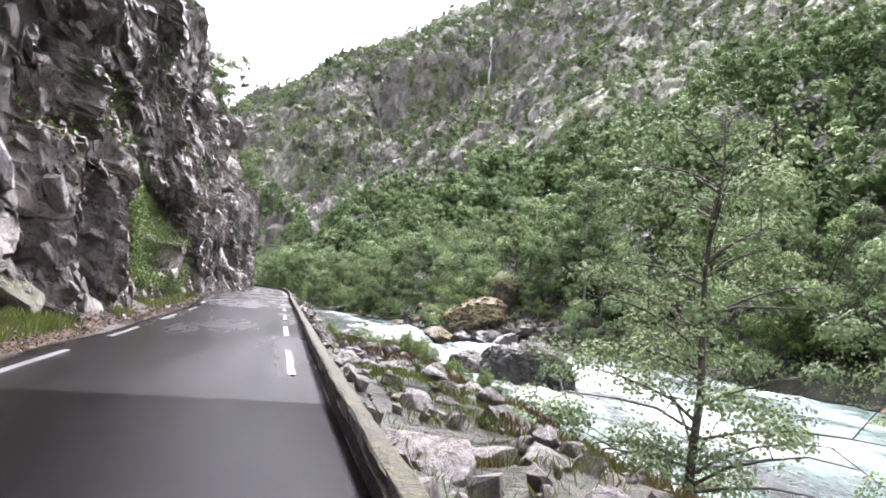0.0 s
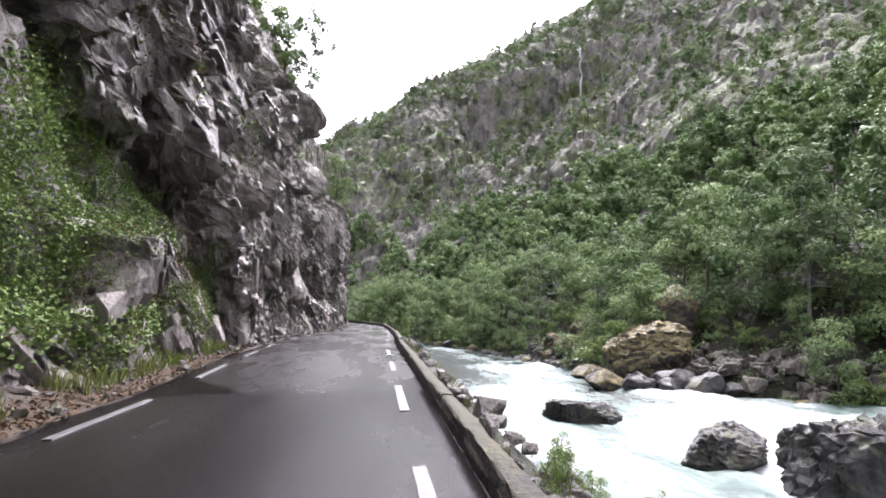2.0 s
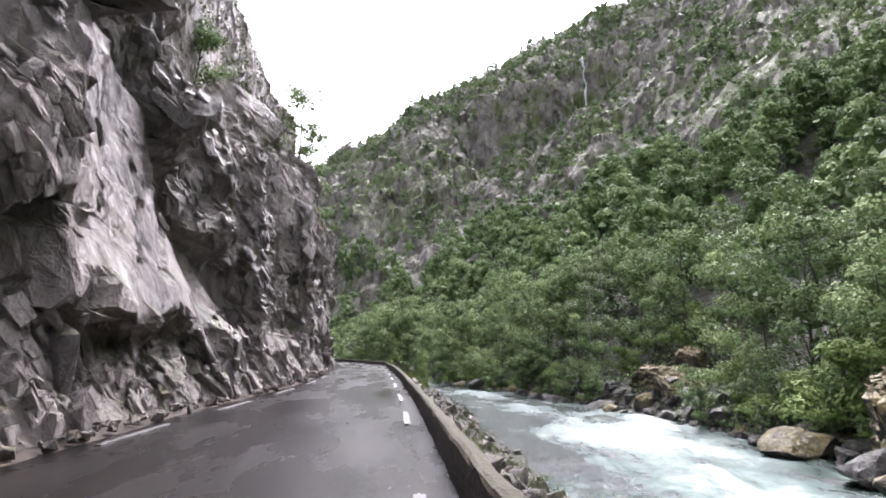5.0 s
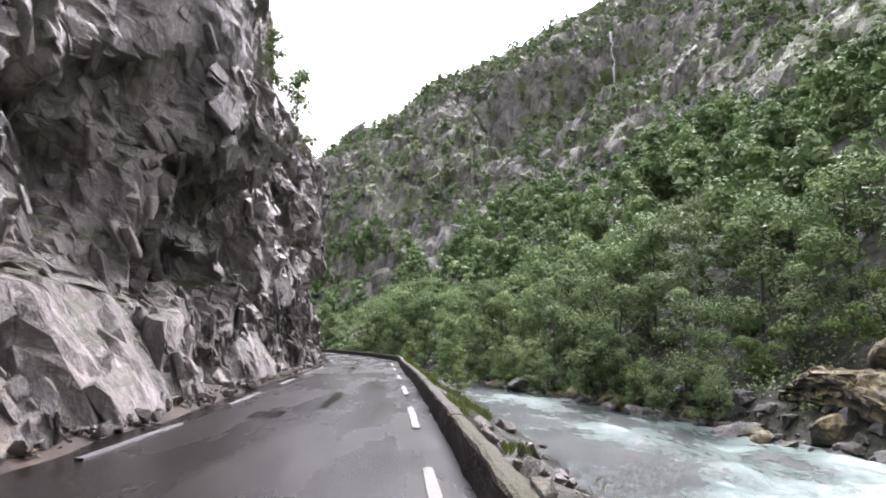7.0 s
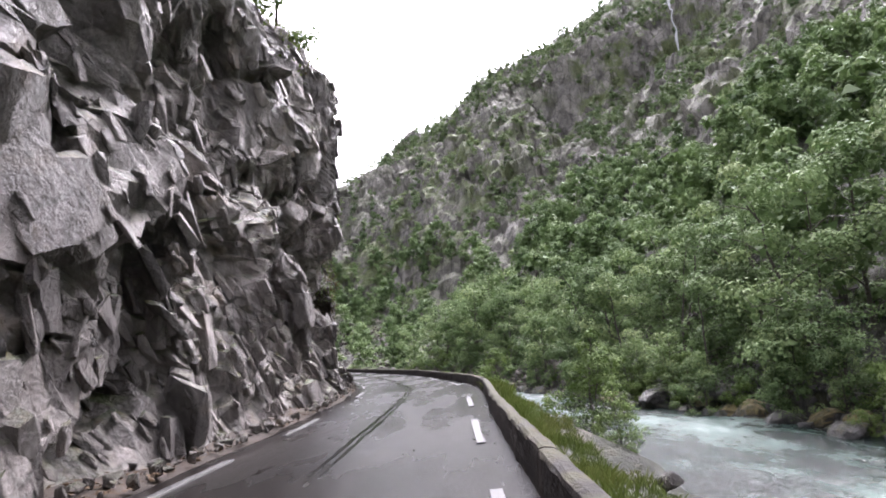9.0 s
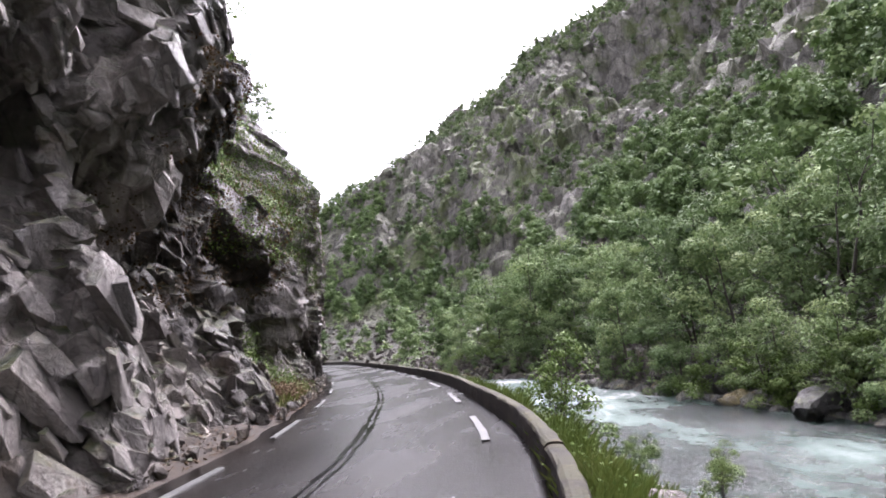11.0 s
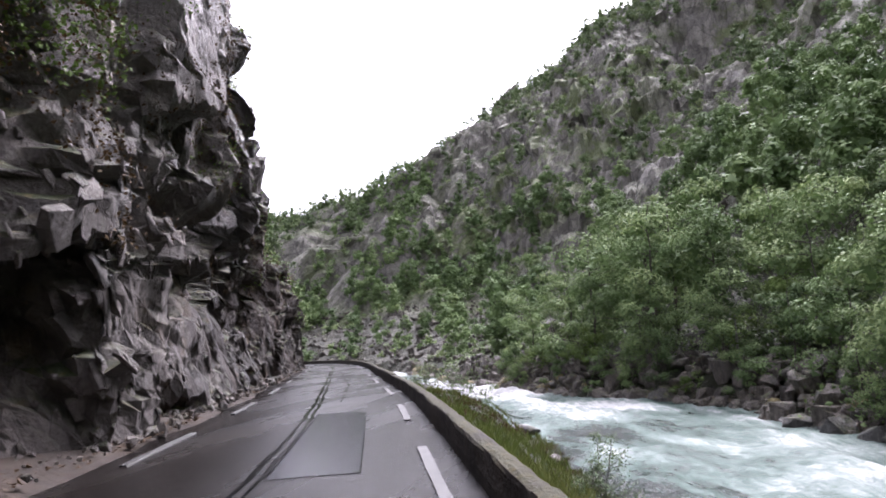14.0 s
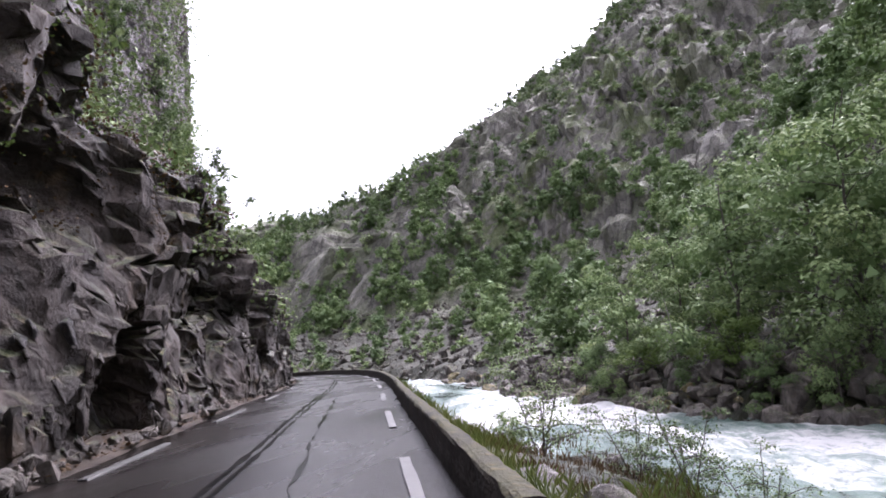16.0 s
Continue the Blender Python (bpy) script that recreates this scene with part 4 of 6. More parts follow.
def splinters(n, size_lo, size_hi, top, seed, proud, spread_):
    """Corners, triangles and dampness (with painted shade) of n splinters that stand out of the face along its
    cleavage.
    """
    rng = np.random.default_rng(seed)
    s_at = rng.uniform(-12, 170, 3 * n)
    z_at = -0.1 + top * rng.uniform(0, 1, 3 * n) ** 1.25
    i, j = np.clip(np.searchsorted(cl_s, s_at), 1, len(cl_s) - 2), np.clip(np.searchsorted(cl_z, z_at), 1, len(cl_z) - 2)
    dense = broken[i, j] * (1 - 0.9 * slab[i, j]) * (cl_z[j] < brow[i, 0] + 1.5)
    keep = np.flatnonzero(rng.uniform(0, 1, 3 * n) < dense)[:n]
    i, j = i[keep], j[keep]
    n = len(i)
    at, out_ = FACE[i, j], face_normals(FACE)[i, j]
    out_ = out_ + 0.8 * np.c_[nn[i, j], 0.25 + np.zeros(n)]
    out_ /= np.linalg.norm(out_, axis=1)[:, None]
    fwd = np.c_[nn[i, j][:, 1] * -1, nn[i, j][:, 0], np.zeros(n)]
    dip = np.radians(62 + 24 * vnoise(cl_s[i] / 9, cl_z[j] / 7, 163) + rng.normal(0, spread_, n))
    lengthwise = fwd * -np.cos(dip)[:, None] + np.array([0, 0, 1.0]) * np.sin(dip)[:, None]
    lengthwise -= out_ * (lengthwise * out_).sum(1)[:, None]
    lengthwise /= np.linalg.norm(lengthwise, axis=1)[:, None]
    broadwise = np.cross(out_, lengthwise)
    frame_ = np.stack([broadwise, out_, lengthwise], -1)
    frame_ = turn_about(lengthwise, np.radians(12 + rng.normal(0, 17, n))) @ turn_about(broadwise, np.radians(rng.normal(-3, 7, n))) @ frame_
    size = size_lo * (size_hi / size_lo) ** rng.uniform(0, 1, n) ** 1.6
    size = size * np.interp(cl_s[i], [95, 106, 126, 138], [1.0, 0.66, 0.6, 0.46])
    dims = np.stack([size * rng.uniform(0.3, 0.75, n), size * rng.uniform(0.14, 0.34, n), size * rng.uniform(0.6, 1.25, n)], -1)
    at = at + out_ * (dims[:, 1] * rng.uniform(-0.8, proud, n))[:, None]
    kind = rng.integers(0, len(SHARDS), n)
    damp_shade = dry[i, j] + 0.12 * rng.normal(size=n)
    v_all, f_all, d_all, base = [], [], [], 0
    for k, (v, f) in enumerate(SHARDS):
        m = np.flatnonzero(kind == k)
        pts = np.einsum("nij,npj->npi", frame_[m], v[None] * dims[m][:, None]) + at[m][:, None]
        v_all.append(pts.reshape(-1, 3))
        f_all.append((f[None] + (base + np.arange(len(m)) * len(v))[:, None, None]).reshape(-1, 3))
        d_all.append(np.repeat(damp_shade[m], len(v)))
        base += len(m) * len(v)
    return np.vstack(v_all), np.vstack(f_all), np.concatenate(d_all)


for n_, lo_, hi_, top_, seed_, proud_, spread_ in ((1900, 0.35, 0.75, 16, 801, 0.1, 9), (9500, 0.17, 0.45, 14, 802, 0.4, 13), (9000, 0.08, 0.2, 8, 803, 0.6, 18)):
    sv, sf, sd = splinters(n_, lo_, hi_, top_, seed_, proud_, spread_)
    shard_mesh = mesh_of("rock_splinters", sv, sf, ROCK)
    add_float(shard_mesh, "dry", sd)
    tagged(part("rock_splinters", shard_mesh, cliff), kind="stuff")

block_meshes = {}
rng = np.random.default_rng(95)
for _ in range(300):
    s, z = rng.uniform(0, 150), 3.2 * rng.uniform() ** 1.5 + 0.15
    size = 0.1 + 0.24 * rng.uniform() ** 2.2
    i, j = int(np.searchsorted(cl_s, s)), int(np.searchsorted(cl_z, z))
    if slab[i, j] > 0.2:
        continue
    heading = -math.degrees(math.atan2(TAN[np.searchsorted(ARC, s), 0], TAN[np.searchsorted(ARC, s), 1]))
    m = pose(0, 0, 0, 0, 0, heading) @ pose(0, 0, 0, rng.normal(28, 22), rng.normal(-6, 20), rng.uniform(-40, 40))
    scale = Vector((size * rng.uniform(0.6, 1.0), size * rng.uniform(0.5, 1.1), size * rng.uniform(0.7, 1.35)))
    m = Matrix.Translation(FACE[i, j]) @ m @ Matrix.Diagonal((*scale, 1))
    k = int(rng.integers(16))
    dry_here = bool(np.interp(s, [18, 27, 98, 105], [0.3, 1, 1, 0]) + rng.normal() * 0.1 > 0.5)
    if (k, dry_here) not in block_meshes:
        block_meshes[k, dry_here] = mesh_of("rock_block", *BLOCKS[k], ROCK_DRY if dry_here else ROCK_WET)
    part("rock_block", block_meshes[k, dry_here], cliff).matrix_basis = m

# verge between road and cliff
vg_s, vg_f = np.arange(-34, 210, 0.3), np.linspace(0, 1, 12)
VS, VF = np.meshgrid(vg_s, vg_f, indexing="ij")
vo = -(road_width(VS) + 0.26 + VF * 3.2)
vz = road_z(VS, vo) - 0.06 + 0.10 * smooth(0.02, 0.2, VF) + 0.35 * VF + 0.09 * fbm(VS * 1.4, VF * 5, 160) * smooth(0, 0.2, VF)
q, nn = along(VS, 0), along(VS, 1) - along(VS, 0)
tagged(new("verge", mesh_of("verge", np.c_[(q[..., 0] + nn[..., 0] * vo).ravel(), (q[..., 1] + nn[..., 1] * vo).ravel(), vz.ravel()], grid_faces(*VS.shape)[:, ::-1], VERGE)),
       "narrow soil verge with brown leaf litter below the cliff", "verge", kind="structure")

# ---- plants ----
def tube(points, radii, sides=6):
    p = np.array(points, float)
    t = np.gradient(p, axis=0)
    t /= np.linalg.norm(t, axis=1)[:, None] + 1e-9
    a = np.cross(t, np.where(np.abs(t[:, 2:3]) > 0.9, [[1.0, 0, 0]], [[0, 0, 1.0]]))
    a /= np.linalg.norm(a, axis=1)[:, None] + 1e-9
    b = np.cross(t, a)
    th = np.arange(sides) * 2 * np.pi / sides
    v = p[:, None] + np.array(radii)[:, None, None] * (np.cos(th)[None, :, None] * a[:, None] + np.sin(th)[None, :, None] * b[:, None])
    i, j = np.meshgrid(np.arange(len(p) - 1), np.arange(sides), indexing="ij")
    i, j = i.ravel(), j.ravel()
    k = (j + 1) % sides
    return v.reshape(-1, 3), np.c_[i * sides + j, i * sides + k, (i + 1) * sides + k, (i + 1) * sides + j]


def join(pieces):
    v, f, n = [], [], 0
    for a, b in pieces:
        v.append(a)
        f.append(b + n)
        n += len(a)
    return np.vstack(v), np.vstack(f)


def leaves(centres, size, rng, flat=0.5, face=None, broad=0.34, sides=4):
    """Pointed leaves (or sprays of them) at the centres; face: the way that each one looks, else any way."""
    n = len(centres)
    if face is None:
        face = rng.normal(size=(n, 3)) * flat + [0, 0, 1]
    face = face / (np.linalg.norm(face, axis=1)[:, None] + 1e-9)
    d = rng.normal(size=(n, 3)) - [0, 0, 0.35]
    d = d - face * (d * face).sum(1)[:, None]
    d /= np.linalg.norm(d, axis=1)[:, None] + 1e-9
    w = np.cross(d, face)
    s = (size * rng.uniform(0.6, 1.3, n))[:, None]
    v = np.stack([centres - d * s * 0.5, centres + (w * broad - face * 0.12) * s, centres + d * s * 0.5, centres - (w * broad + face * 0.12) * s], 1)
    if sides == 3:
        v = np.stack([v[:, 0] + d * s * 0.1, v[:, 1] * 1.6 - centres * 0.6, v[:, 2]], 1)
    return v.reshape(-1, 3), np.arange(sides * n).reshape(-1, sides)


def tree_shape(seed, tall, wide, count, leaf, stout=0.14, stems=1, low=0.22, limbs=16, sides=7, tuft=0.55, few=1.0, inner=0, corners=4, bottom=0.0):
    """Wood and foliage of one broadleaved tree: swaying stems, limbs that rise and droop, tufts along them."""
    rng = np.random.default_rng(seed)
    wood, tips = [], []
    for st in range(stems):
        lean = rng.normal(size=2) * (0.05 if stems == 1 else 0.22)
        h = tall * (1 if st == 0 else rng.uniform(0.6, 0.95))
        t = np.linspace(0, 1, 9)
        sway = np.cumsum(rng.normal(size=(9, 2)) * 0.018 * tall, 0) * t[:, None]
        line = np.c_[lean[0] * h * t + sway[:, 0], lean[1] * h * t + sway[:, 1], h * t - 0.3 * (1 - t)]
        wood.append(tube(line, stout * (1 - 0.9 * t) * (1 if st == 0 else 0.7) + 0.008, sides))
        for k in range(limbs // stems):
            u = low + (0.97 - low) * (k + rng.uniform(0, 1)) / (limbs // stems)
            root = np.array([np.interp(u, t, line[:, c]) for c in range(3)])
            a = rng.uniform(0, 2 * np.pi)
            env = math.sin(min(1.0, (1 - u) / (1 - low) * 1.05 + 0.12) * 1.75) ** 0.7 if u > low else 1
            long = wide * max(0.25, env) * rng.uniform(0.65, 1.15)
            rise = rng.uniform(0.15, 0.75) * long
            q = np.linspace(0, 1, 5)
            arm = root + np.c_[np.cos(a) * long * q, np.sin(a) * long * q, rise * q ** 0.8 - 0.22 * long * q ** 2.5] + np.cumsum(rng.normal(size=(5, 3)) * 0.03 * long, 0) * q[:, None]
            wood.append(tube(arm, stout * 0.36 * (1 - u * 0.5) * (1 - 0.85 * q) + 0.006, 4))
            for m in range(3):
                w = rng.uniform(0.35, 1.0)
                tip = np.array([np.interp(w, q, arm[:, c]) for c in range(3)])
                off = rng.normal(size=3) * 0.28 * long * [1, 1, 0.6]
                tips.append(tip + off)
                wood.append(tube(np.array([tip, tip + off]), [0.018 * tall / 9, 0.006], 3))
        tips.append(line[-1])
    tips = np.array(tips)
    tips = tips[rng.permutation(len(tips))[:max(7, int(len(tips) * few))]]
    # every tip carries a domed clump of leaves that look outwards
    weight = np.exp(-bottom * tips[:, 2] / tall)
    pick = rng.choice(len(tips), count, p=weight / weight.sum())
    grow_ = rng.uniform(0.6, 1.3, len(tips))[pick][:, None]
    way = rng.normal(size=(count, 3))
    way[:, 2] = np.where(rng.uniform(size=count) < 0.8, np.abs(way[:, 2]), way[:, 2])
    way /= np.linalg.norm(way, axis=1)[:, None]
    spread_ = tuft * wide * 0.62
    shell = np.where(rng.uniform(size=(count, 1)) < 0.8, rng.uniform(0.82, 1.08, (count, 1)), rng.uniform(0.2, 0.8, (count, 1)))
    c = tips[pick] + way * grow_ * shell * [spread_, spread_, spread_ * 0.72]
    c[:, 2] -= 0.25 * spread_ * rng.uniform(0, 1, count) * (1 - np.clip(way[:, 2], 0, 1))
    look_ = way * 1.0 + [0, 0, 0.25] + rng.normal(size=(count, 3)) * 0.28
    ok = c[:, 2] > tall * low * 0.3
    tone = np.clip(0.5 + 0.22 * rng.normal(size=len(tips)), 0, 1)[pick][ok]
    lv, lf = leaves(c[ok], leaf, rng, face=look_[ok], broad=0.4, sides=corners)
    tone = np.repeat(tone, corners)
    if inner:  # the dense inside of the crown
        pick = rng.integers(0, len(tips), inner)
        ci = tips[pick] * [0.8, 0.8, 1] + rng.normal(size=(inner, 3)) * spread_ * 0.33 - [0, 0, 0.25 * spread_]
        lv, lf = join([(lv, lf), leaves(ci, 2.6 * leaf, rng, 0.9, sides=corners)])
        # every inner leaf gets the darkest colour: the crown's own shade, painted
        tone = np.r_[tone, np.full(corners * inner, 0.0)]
    return join(wood), (lv, lf), tone


def plant(name, label, category, shape, bark, foliage, group=""):
    (wv, wf_), (lv, lf), tone = shape
    root = tagged(new(name), label, category, group)
    part("trunk", mesh_of("trunk", wv, wf_, bark, True), root)
    crown = mesh_of("crown", lv, lf, foliage)
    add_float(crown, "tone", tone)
    part("crown", crown, root)
    return root


def put(ob, x, y, z, turn, size):
    ob.matrix_basis = pose(x, y, z, 0, 0, turn) @ Matrix.Scale(size, 4)


place_rng = np.random.default_rng(21)
kinds = []
for k in range(5):
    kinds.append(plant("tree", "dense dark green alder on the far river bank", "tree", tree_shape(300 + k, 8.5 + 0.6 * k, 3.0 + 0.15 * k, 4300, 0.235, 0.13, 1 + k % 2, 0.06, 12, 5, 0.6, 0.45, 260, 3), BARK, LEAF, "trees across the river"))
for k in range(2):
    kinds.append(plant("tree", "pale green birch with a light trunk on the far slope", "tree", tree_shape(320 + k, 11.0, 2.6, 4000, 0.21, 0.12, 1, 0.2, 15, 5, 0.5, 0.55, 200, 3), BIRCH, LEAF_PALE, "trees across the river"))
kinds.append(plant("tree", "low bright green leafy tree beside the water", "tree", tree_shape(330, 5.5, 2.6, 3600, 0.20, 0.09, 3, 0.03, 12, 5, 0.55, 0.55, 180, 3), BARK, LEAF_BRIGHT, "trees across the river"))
used = [False] * len(kinds)


def ground_z(x, y):
    return float(height(np.array([x]), np.array([y]))[0])


def grow(k, x, y, size, turn=None):
    turn = place_rng.uniform(0, 360) if turn is None else turn
    z = ground_z(x, y) - 0.15
    if used[k]:
        ob = copy_thing(kinds[k], pose(x, y, z, 0, 0, turn))
    else:
        ob, used[k] = kinds[k], True
    put(ob, x, y, z, turn, size)
    return ob


def river_point(rs, off):
    i = rs + RIVER_0
    return (np.interp(i, RIVER_S, RIVER[:, 0]) + np.interp(i, RIVER_S, RIVER_N[:, 0]) * off,
            np.interp(i, RIVER_S, RIVER[:, 1]) + np.interp(i, RIVER_S, RIVER_N[:, 1]) * off)


# the wood's front rows across the water, tree by tree
grow(5, 34.0, 51.5, 1.35, 40)
grow(7, 22.3, 61.0, 1.15, 10)
grow(7, 28.5, 88.0, 1.1, 80)
for rs in np.arange(-14, 186, 4.2):
    for row, dr in enumerate((0.9, 5.2, 10.5)):
        r = rs + place_rng.uniform(-1.8, 1.8)
        d = dr + place_rng.uniform(-1.3, 1.6) + 1.5 * (row == 0 and r > 146)
        if 47 < r < 60 and d < 9 or 76 < r < 94 and d < 8:
            continue
        if place_rng.uniform() < 0.08:
            continue
        x, y = river_point(r, river_half(r) + d)
        k = int(place_rng.choice([0, 1, 2, 3, 4, 5, 6, 7], p=[0.16, 0.16, 0.16, 0.14, 0.14, 0.09, 0.08, 0.07]))
        if row == 0 and place_rng.uniform() < 0.3:
            k = 7
        grow(k, x, y, (0.72 if row == 0 else 0.95 + 0.1 * row) * place_rng.uniform(0.75, 1.2))

for x, y, size in ((30, 53.5, 0.42), (32, 49.5, 0.35), (29.2, 57, 0.4), (31.5, 58, 0.5), (33, 54.5, 0.45), (35.5, 47, 0.4), (27.5, 63, 0.5), (36.5, 51, 0.5), (30, 61.5, 0.55), (34.5, 58, 0.6), (37, 44, 0.45), (38, 47.5, 0.5)):
    tagged(grow(int(place_rng.choice([0, 2, 4, 7])), x, y, size), "low leafy bush among rocks on the far slope", "bush", "bushes on the far slope")
# low growth that leans over the waterline
for rs in np.arange(60, 188, 2.3):
    if 74 < rs < 92 or place_rng.uniform() < (0.12 if rs < 146 else 0.5):
        continue
    x, y = river_point(rs + place_rng.uniform(-0.6, 0.6), river_half(rs) + place_rng.uniform(-0.2, 1.4))
    ob = grow(int(place_rng.choice([0, 2, 4, 7])), x, y, place_rng.uniform(0.3, 0.5))
    tagged(ob, "low leafy bush leaning over the far waterline", "bush", "bushes at the waterline")

# the wood behind and the scattered trees up to the skyline
def wood(name, label, spots, sizes, protos, seed, foliage):
    rng = np.random.default_rng(seed)
    v_all, f_all, t_all, n = [], [], [], 0
    z = height(spots[:, 0], spots[:, 1])
    for (x, y), zz, s in zip(spots, z, sizes):
        v, f, tone = protos[rng.integers(len(protos))]
        t_all.append(np.clip(0.5 * tone + 0.75 * rng.uniform() - 0.1, 0, 1))
        a = rng.uniform(0, 2 * np.pi)
        c, si = math.cos(a), math.sin(a)
        q = v * s
        v_all.append(np.c_[q[:, 0] * c - q[:, 1] * si + x, q[:, 0] * si + q[:, 1] * c + y, q[:, 2] + zz - 0.2])
        f_all.append(f + n)
        n += len(v)
    me = mesh_of(name, np.vstack(v_all), np.vstack(f_all), foliage)
    add_float(me, "tone", np.concatenate(t_all))
    return tagged(new(name, me), label, "trees", kind="stuff")


def coarse(seed, tall, wide, count, leaf):
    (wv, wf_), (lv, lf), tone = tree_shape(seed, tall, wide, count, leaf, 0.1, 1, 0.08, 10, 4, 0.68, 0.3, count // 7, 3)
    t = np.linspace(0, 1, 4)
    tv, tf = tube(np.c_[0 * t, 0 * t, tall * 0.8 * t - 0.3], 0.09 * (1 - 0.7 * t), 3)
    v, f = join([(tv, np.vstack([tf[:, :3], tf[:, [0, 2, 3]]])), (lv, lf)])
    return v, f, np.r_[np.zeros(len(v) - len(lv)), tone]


MID = [coarse(400 + k, 8.5 + k * 0.5, 3.1, 640, 0.54) for k in range(4)]
FAR = [coarse(420 + k, 7.5 + k * 0.5, 3.0, 170, 0.86) for k in range(4)]


def scatter(n, xlo, xhi, ylo, yhi, seed):
    rng = np.random.default_rng(seed)
    return np.c_[rng.uniform(xlo, xhi, n), rng.uniform(ylo, yhi, n)], rng.uniform(0, 1, n), rng


def openness(p, rs, dr, z):
    """Where bare rock leaves no room for trees."""
    cliff_zone = smooth(165, 235, rs) * smooth(32, 46, dr) * smooth(0.9, 0.8, z / ridge(p[:, 0], p[:, 1]))
    crag_zone = 0.25 * smooth(38, 60, dr) * smooth(0.05, 0.3, vnoise(p[:, 0] / 30, p[:, 1] / 30, 63))
    talus_zone = 0.9 * smooth(184, 204, rs) * smooth(46, 36, dr)
    patch = smooth(0.0, 0.35, fbm(p[:, 0] / 26, p[:, 1] / 26, 64))
    return np.clip(np.maximum(np.maximum(cliff_zone * (0.74 - 0.74 * patch), crag_zone), talus_zone), 0, 1)


p, u, rng = scatter(7000, -120, 150, -40, 330, 31)
rs, ro = to_river(p[:, 0], p[:, 1])
dr = ro - river_half(rs)
z = height(p[:, 0], p[:, 1], False)
front = np.where(rs < 186, 14.0, 3.5)
keep = (ro > 0) & (dr > front) & (dr < 75) & (u > openness(p, rs, dr, z)) & (rng.uniform(0, 1, len(p)) < 0.62)
p_mid = p[keep][:1350]
wood("wood", "dense green deciduous wood on the steep slope", p_mid, rng.uniform(0.65, 1.2, len(p_mid)), MID, 32, LEAF)
p, u, rng = scatter(24000, -260, 420, -160, 640, 33)
rs, ro = to_river(p[:, 0], p[:, 1])
dr = ro - river_half(rs)
z = height(p[:, 0], p[:, 1], False)
keep = (ro > 0) & (dr > 75) & (u > openness(p, rs, dr, z)) & (rng.uniform(0, 1, len(p)) < 0.7)
p_far = p[keep][:4300]
wood("wood", "scattered green birches and shrubs up to the skyline", p_far, rng.uniform(0.45, 1.1, len(p_far)) * (1 - 0.1 * smooth(0.8, 1.0, height(p_far[:, 0], p_far[:, 1], False) / ridge(p_far[:, 0], p_far[:, 1]))), FAR, 34, LEAF_PALE)
p, u, rng = scatter(26000, -220, 420, 150, 680, 39)
z = height(p[:, 0], p[:, 1], False)
rise = z / ridge(p[:, 0], p[:, 1])
keep = (to_river(p[:, 0], p[:, 1])[1] > 40) & (rise > 0.88) & (rise < 0.985)
p_top = p[keep][:1500]
wood("wood", "line of small birches and pines along the skyline", p_top, rng.uniform(0.4, 0.95, len(p_top)), FAR, 40, LEAF_PALE)
BUSH = [coarse(440 + k, 2.4, 1.7, 60, 0.6) for k in range(3)]
p, u, rng = scatter(15000, -200, 330, -60, 520, 37)
rs, ro = to_river(p[:, 0], p[:, 1])
dr = ro - river_half(rs)
keep = (ro > 0) & (dr > 30) & (fbm(p[:, 0] / 22, p[:, 1] / 22, 67) > 0.02)
p_bush = p[keep][:5200]
wood("bushes", "low green and olive bushes on the ledges of the mountain", p_bush, rng.uniform(0.5, 1.5, len(p_bush)), BUSH, 38, LEAF_PALE)
p, u, rng = scatter(6000, -110, 60, 175, 330, 45)
rs, ro = to_river(p[:, 0], p[:, 1])
dr = ro - river_half(rs)
p_low = p[(ro > 0) & (dr > 2) & (dr < 40) & (rs > 180) & (fbm(p[:, 0] / 9, p[:, 1] / 9, 69) > 0.12)][:170]
wood("bushes", "low green bushes scattered over the scree", p_low, rng.uniform(0.35, 1.0, len(p_low)), BUSH, 46, LEAF)
p, u, rng = scatter(4000, -190, -62, 230, 470, 47)
rs, ro = to_river(p[:, 0], p[:, 1])
p_head = p[(ro - river_half(rs) > 36) & (fbm(p[:, 0] / 30, p[:, 1] / 30, 59) > -0.1)][:600]
wood("wood", "green wood on the slope at the head of the valley", p_head, rng.uniform(0.5, 1.0, len(p_head)), FAR, 48, LEAF)
# the wooded mountain behind the roadside cliff
p, u, rng = scatter(4600, -260, 0, -120, 420, 35)
s, off = to_road(p[:, 0], p[:, 1])
w_ = road_width(s)
keep = (-(off + w_) > 11) & (-(off + w_) < 190) & (to_river(p[:, 0], p[:, 1])[1] < -14)
p_left = p[keep][:1100]
wood("wood", "green wood on the mountain above the cliff", p_left, rng.uniform(0.6, 1.1, len(p_left)), FAR, 36, LEAF)

# trees on the cliff's brow
for s in np.r_[np.arange(-20, 136, 8.5), np.arange(158, 205, 8.5), 44.0, 47.5, 51.0, 57.0, np.linspace(146, 172, 12)]:
    ss = s + place_rng.uniform(-1.8, 1.8)
    i = int(np.clip(np.searchsorted(cl_s, ss), 0, len(cl_s) - 1))
    j = int(np.clip(np.searchsorted(cl_z, brow[i, 0] + place_rng.uniform(0.6, 4.0 + 8.0 * (145 < s < 173))), 0, len(cl_z) - 1))
    k = int(place_rng.integers(0, 7))
    turn = place_rng.uniform(0, 360)
    ob = copy_thing(kinds[k], pose(AX[i, j], AY[i, j], AZ[i, j] - 0.3, 0, 0, turn))
    put(ob, AX[i, j], AY[i, j], AZ[i, j] - 0.3, turn, place_rng.uniform(0.35, 0.7) * (0.55 if 145 < s < 173 else 1.0))
    tagged(ob, "small green birch on the brow of the cliff", "tree", "trees on the cliff")

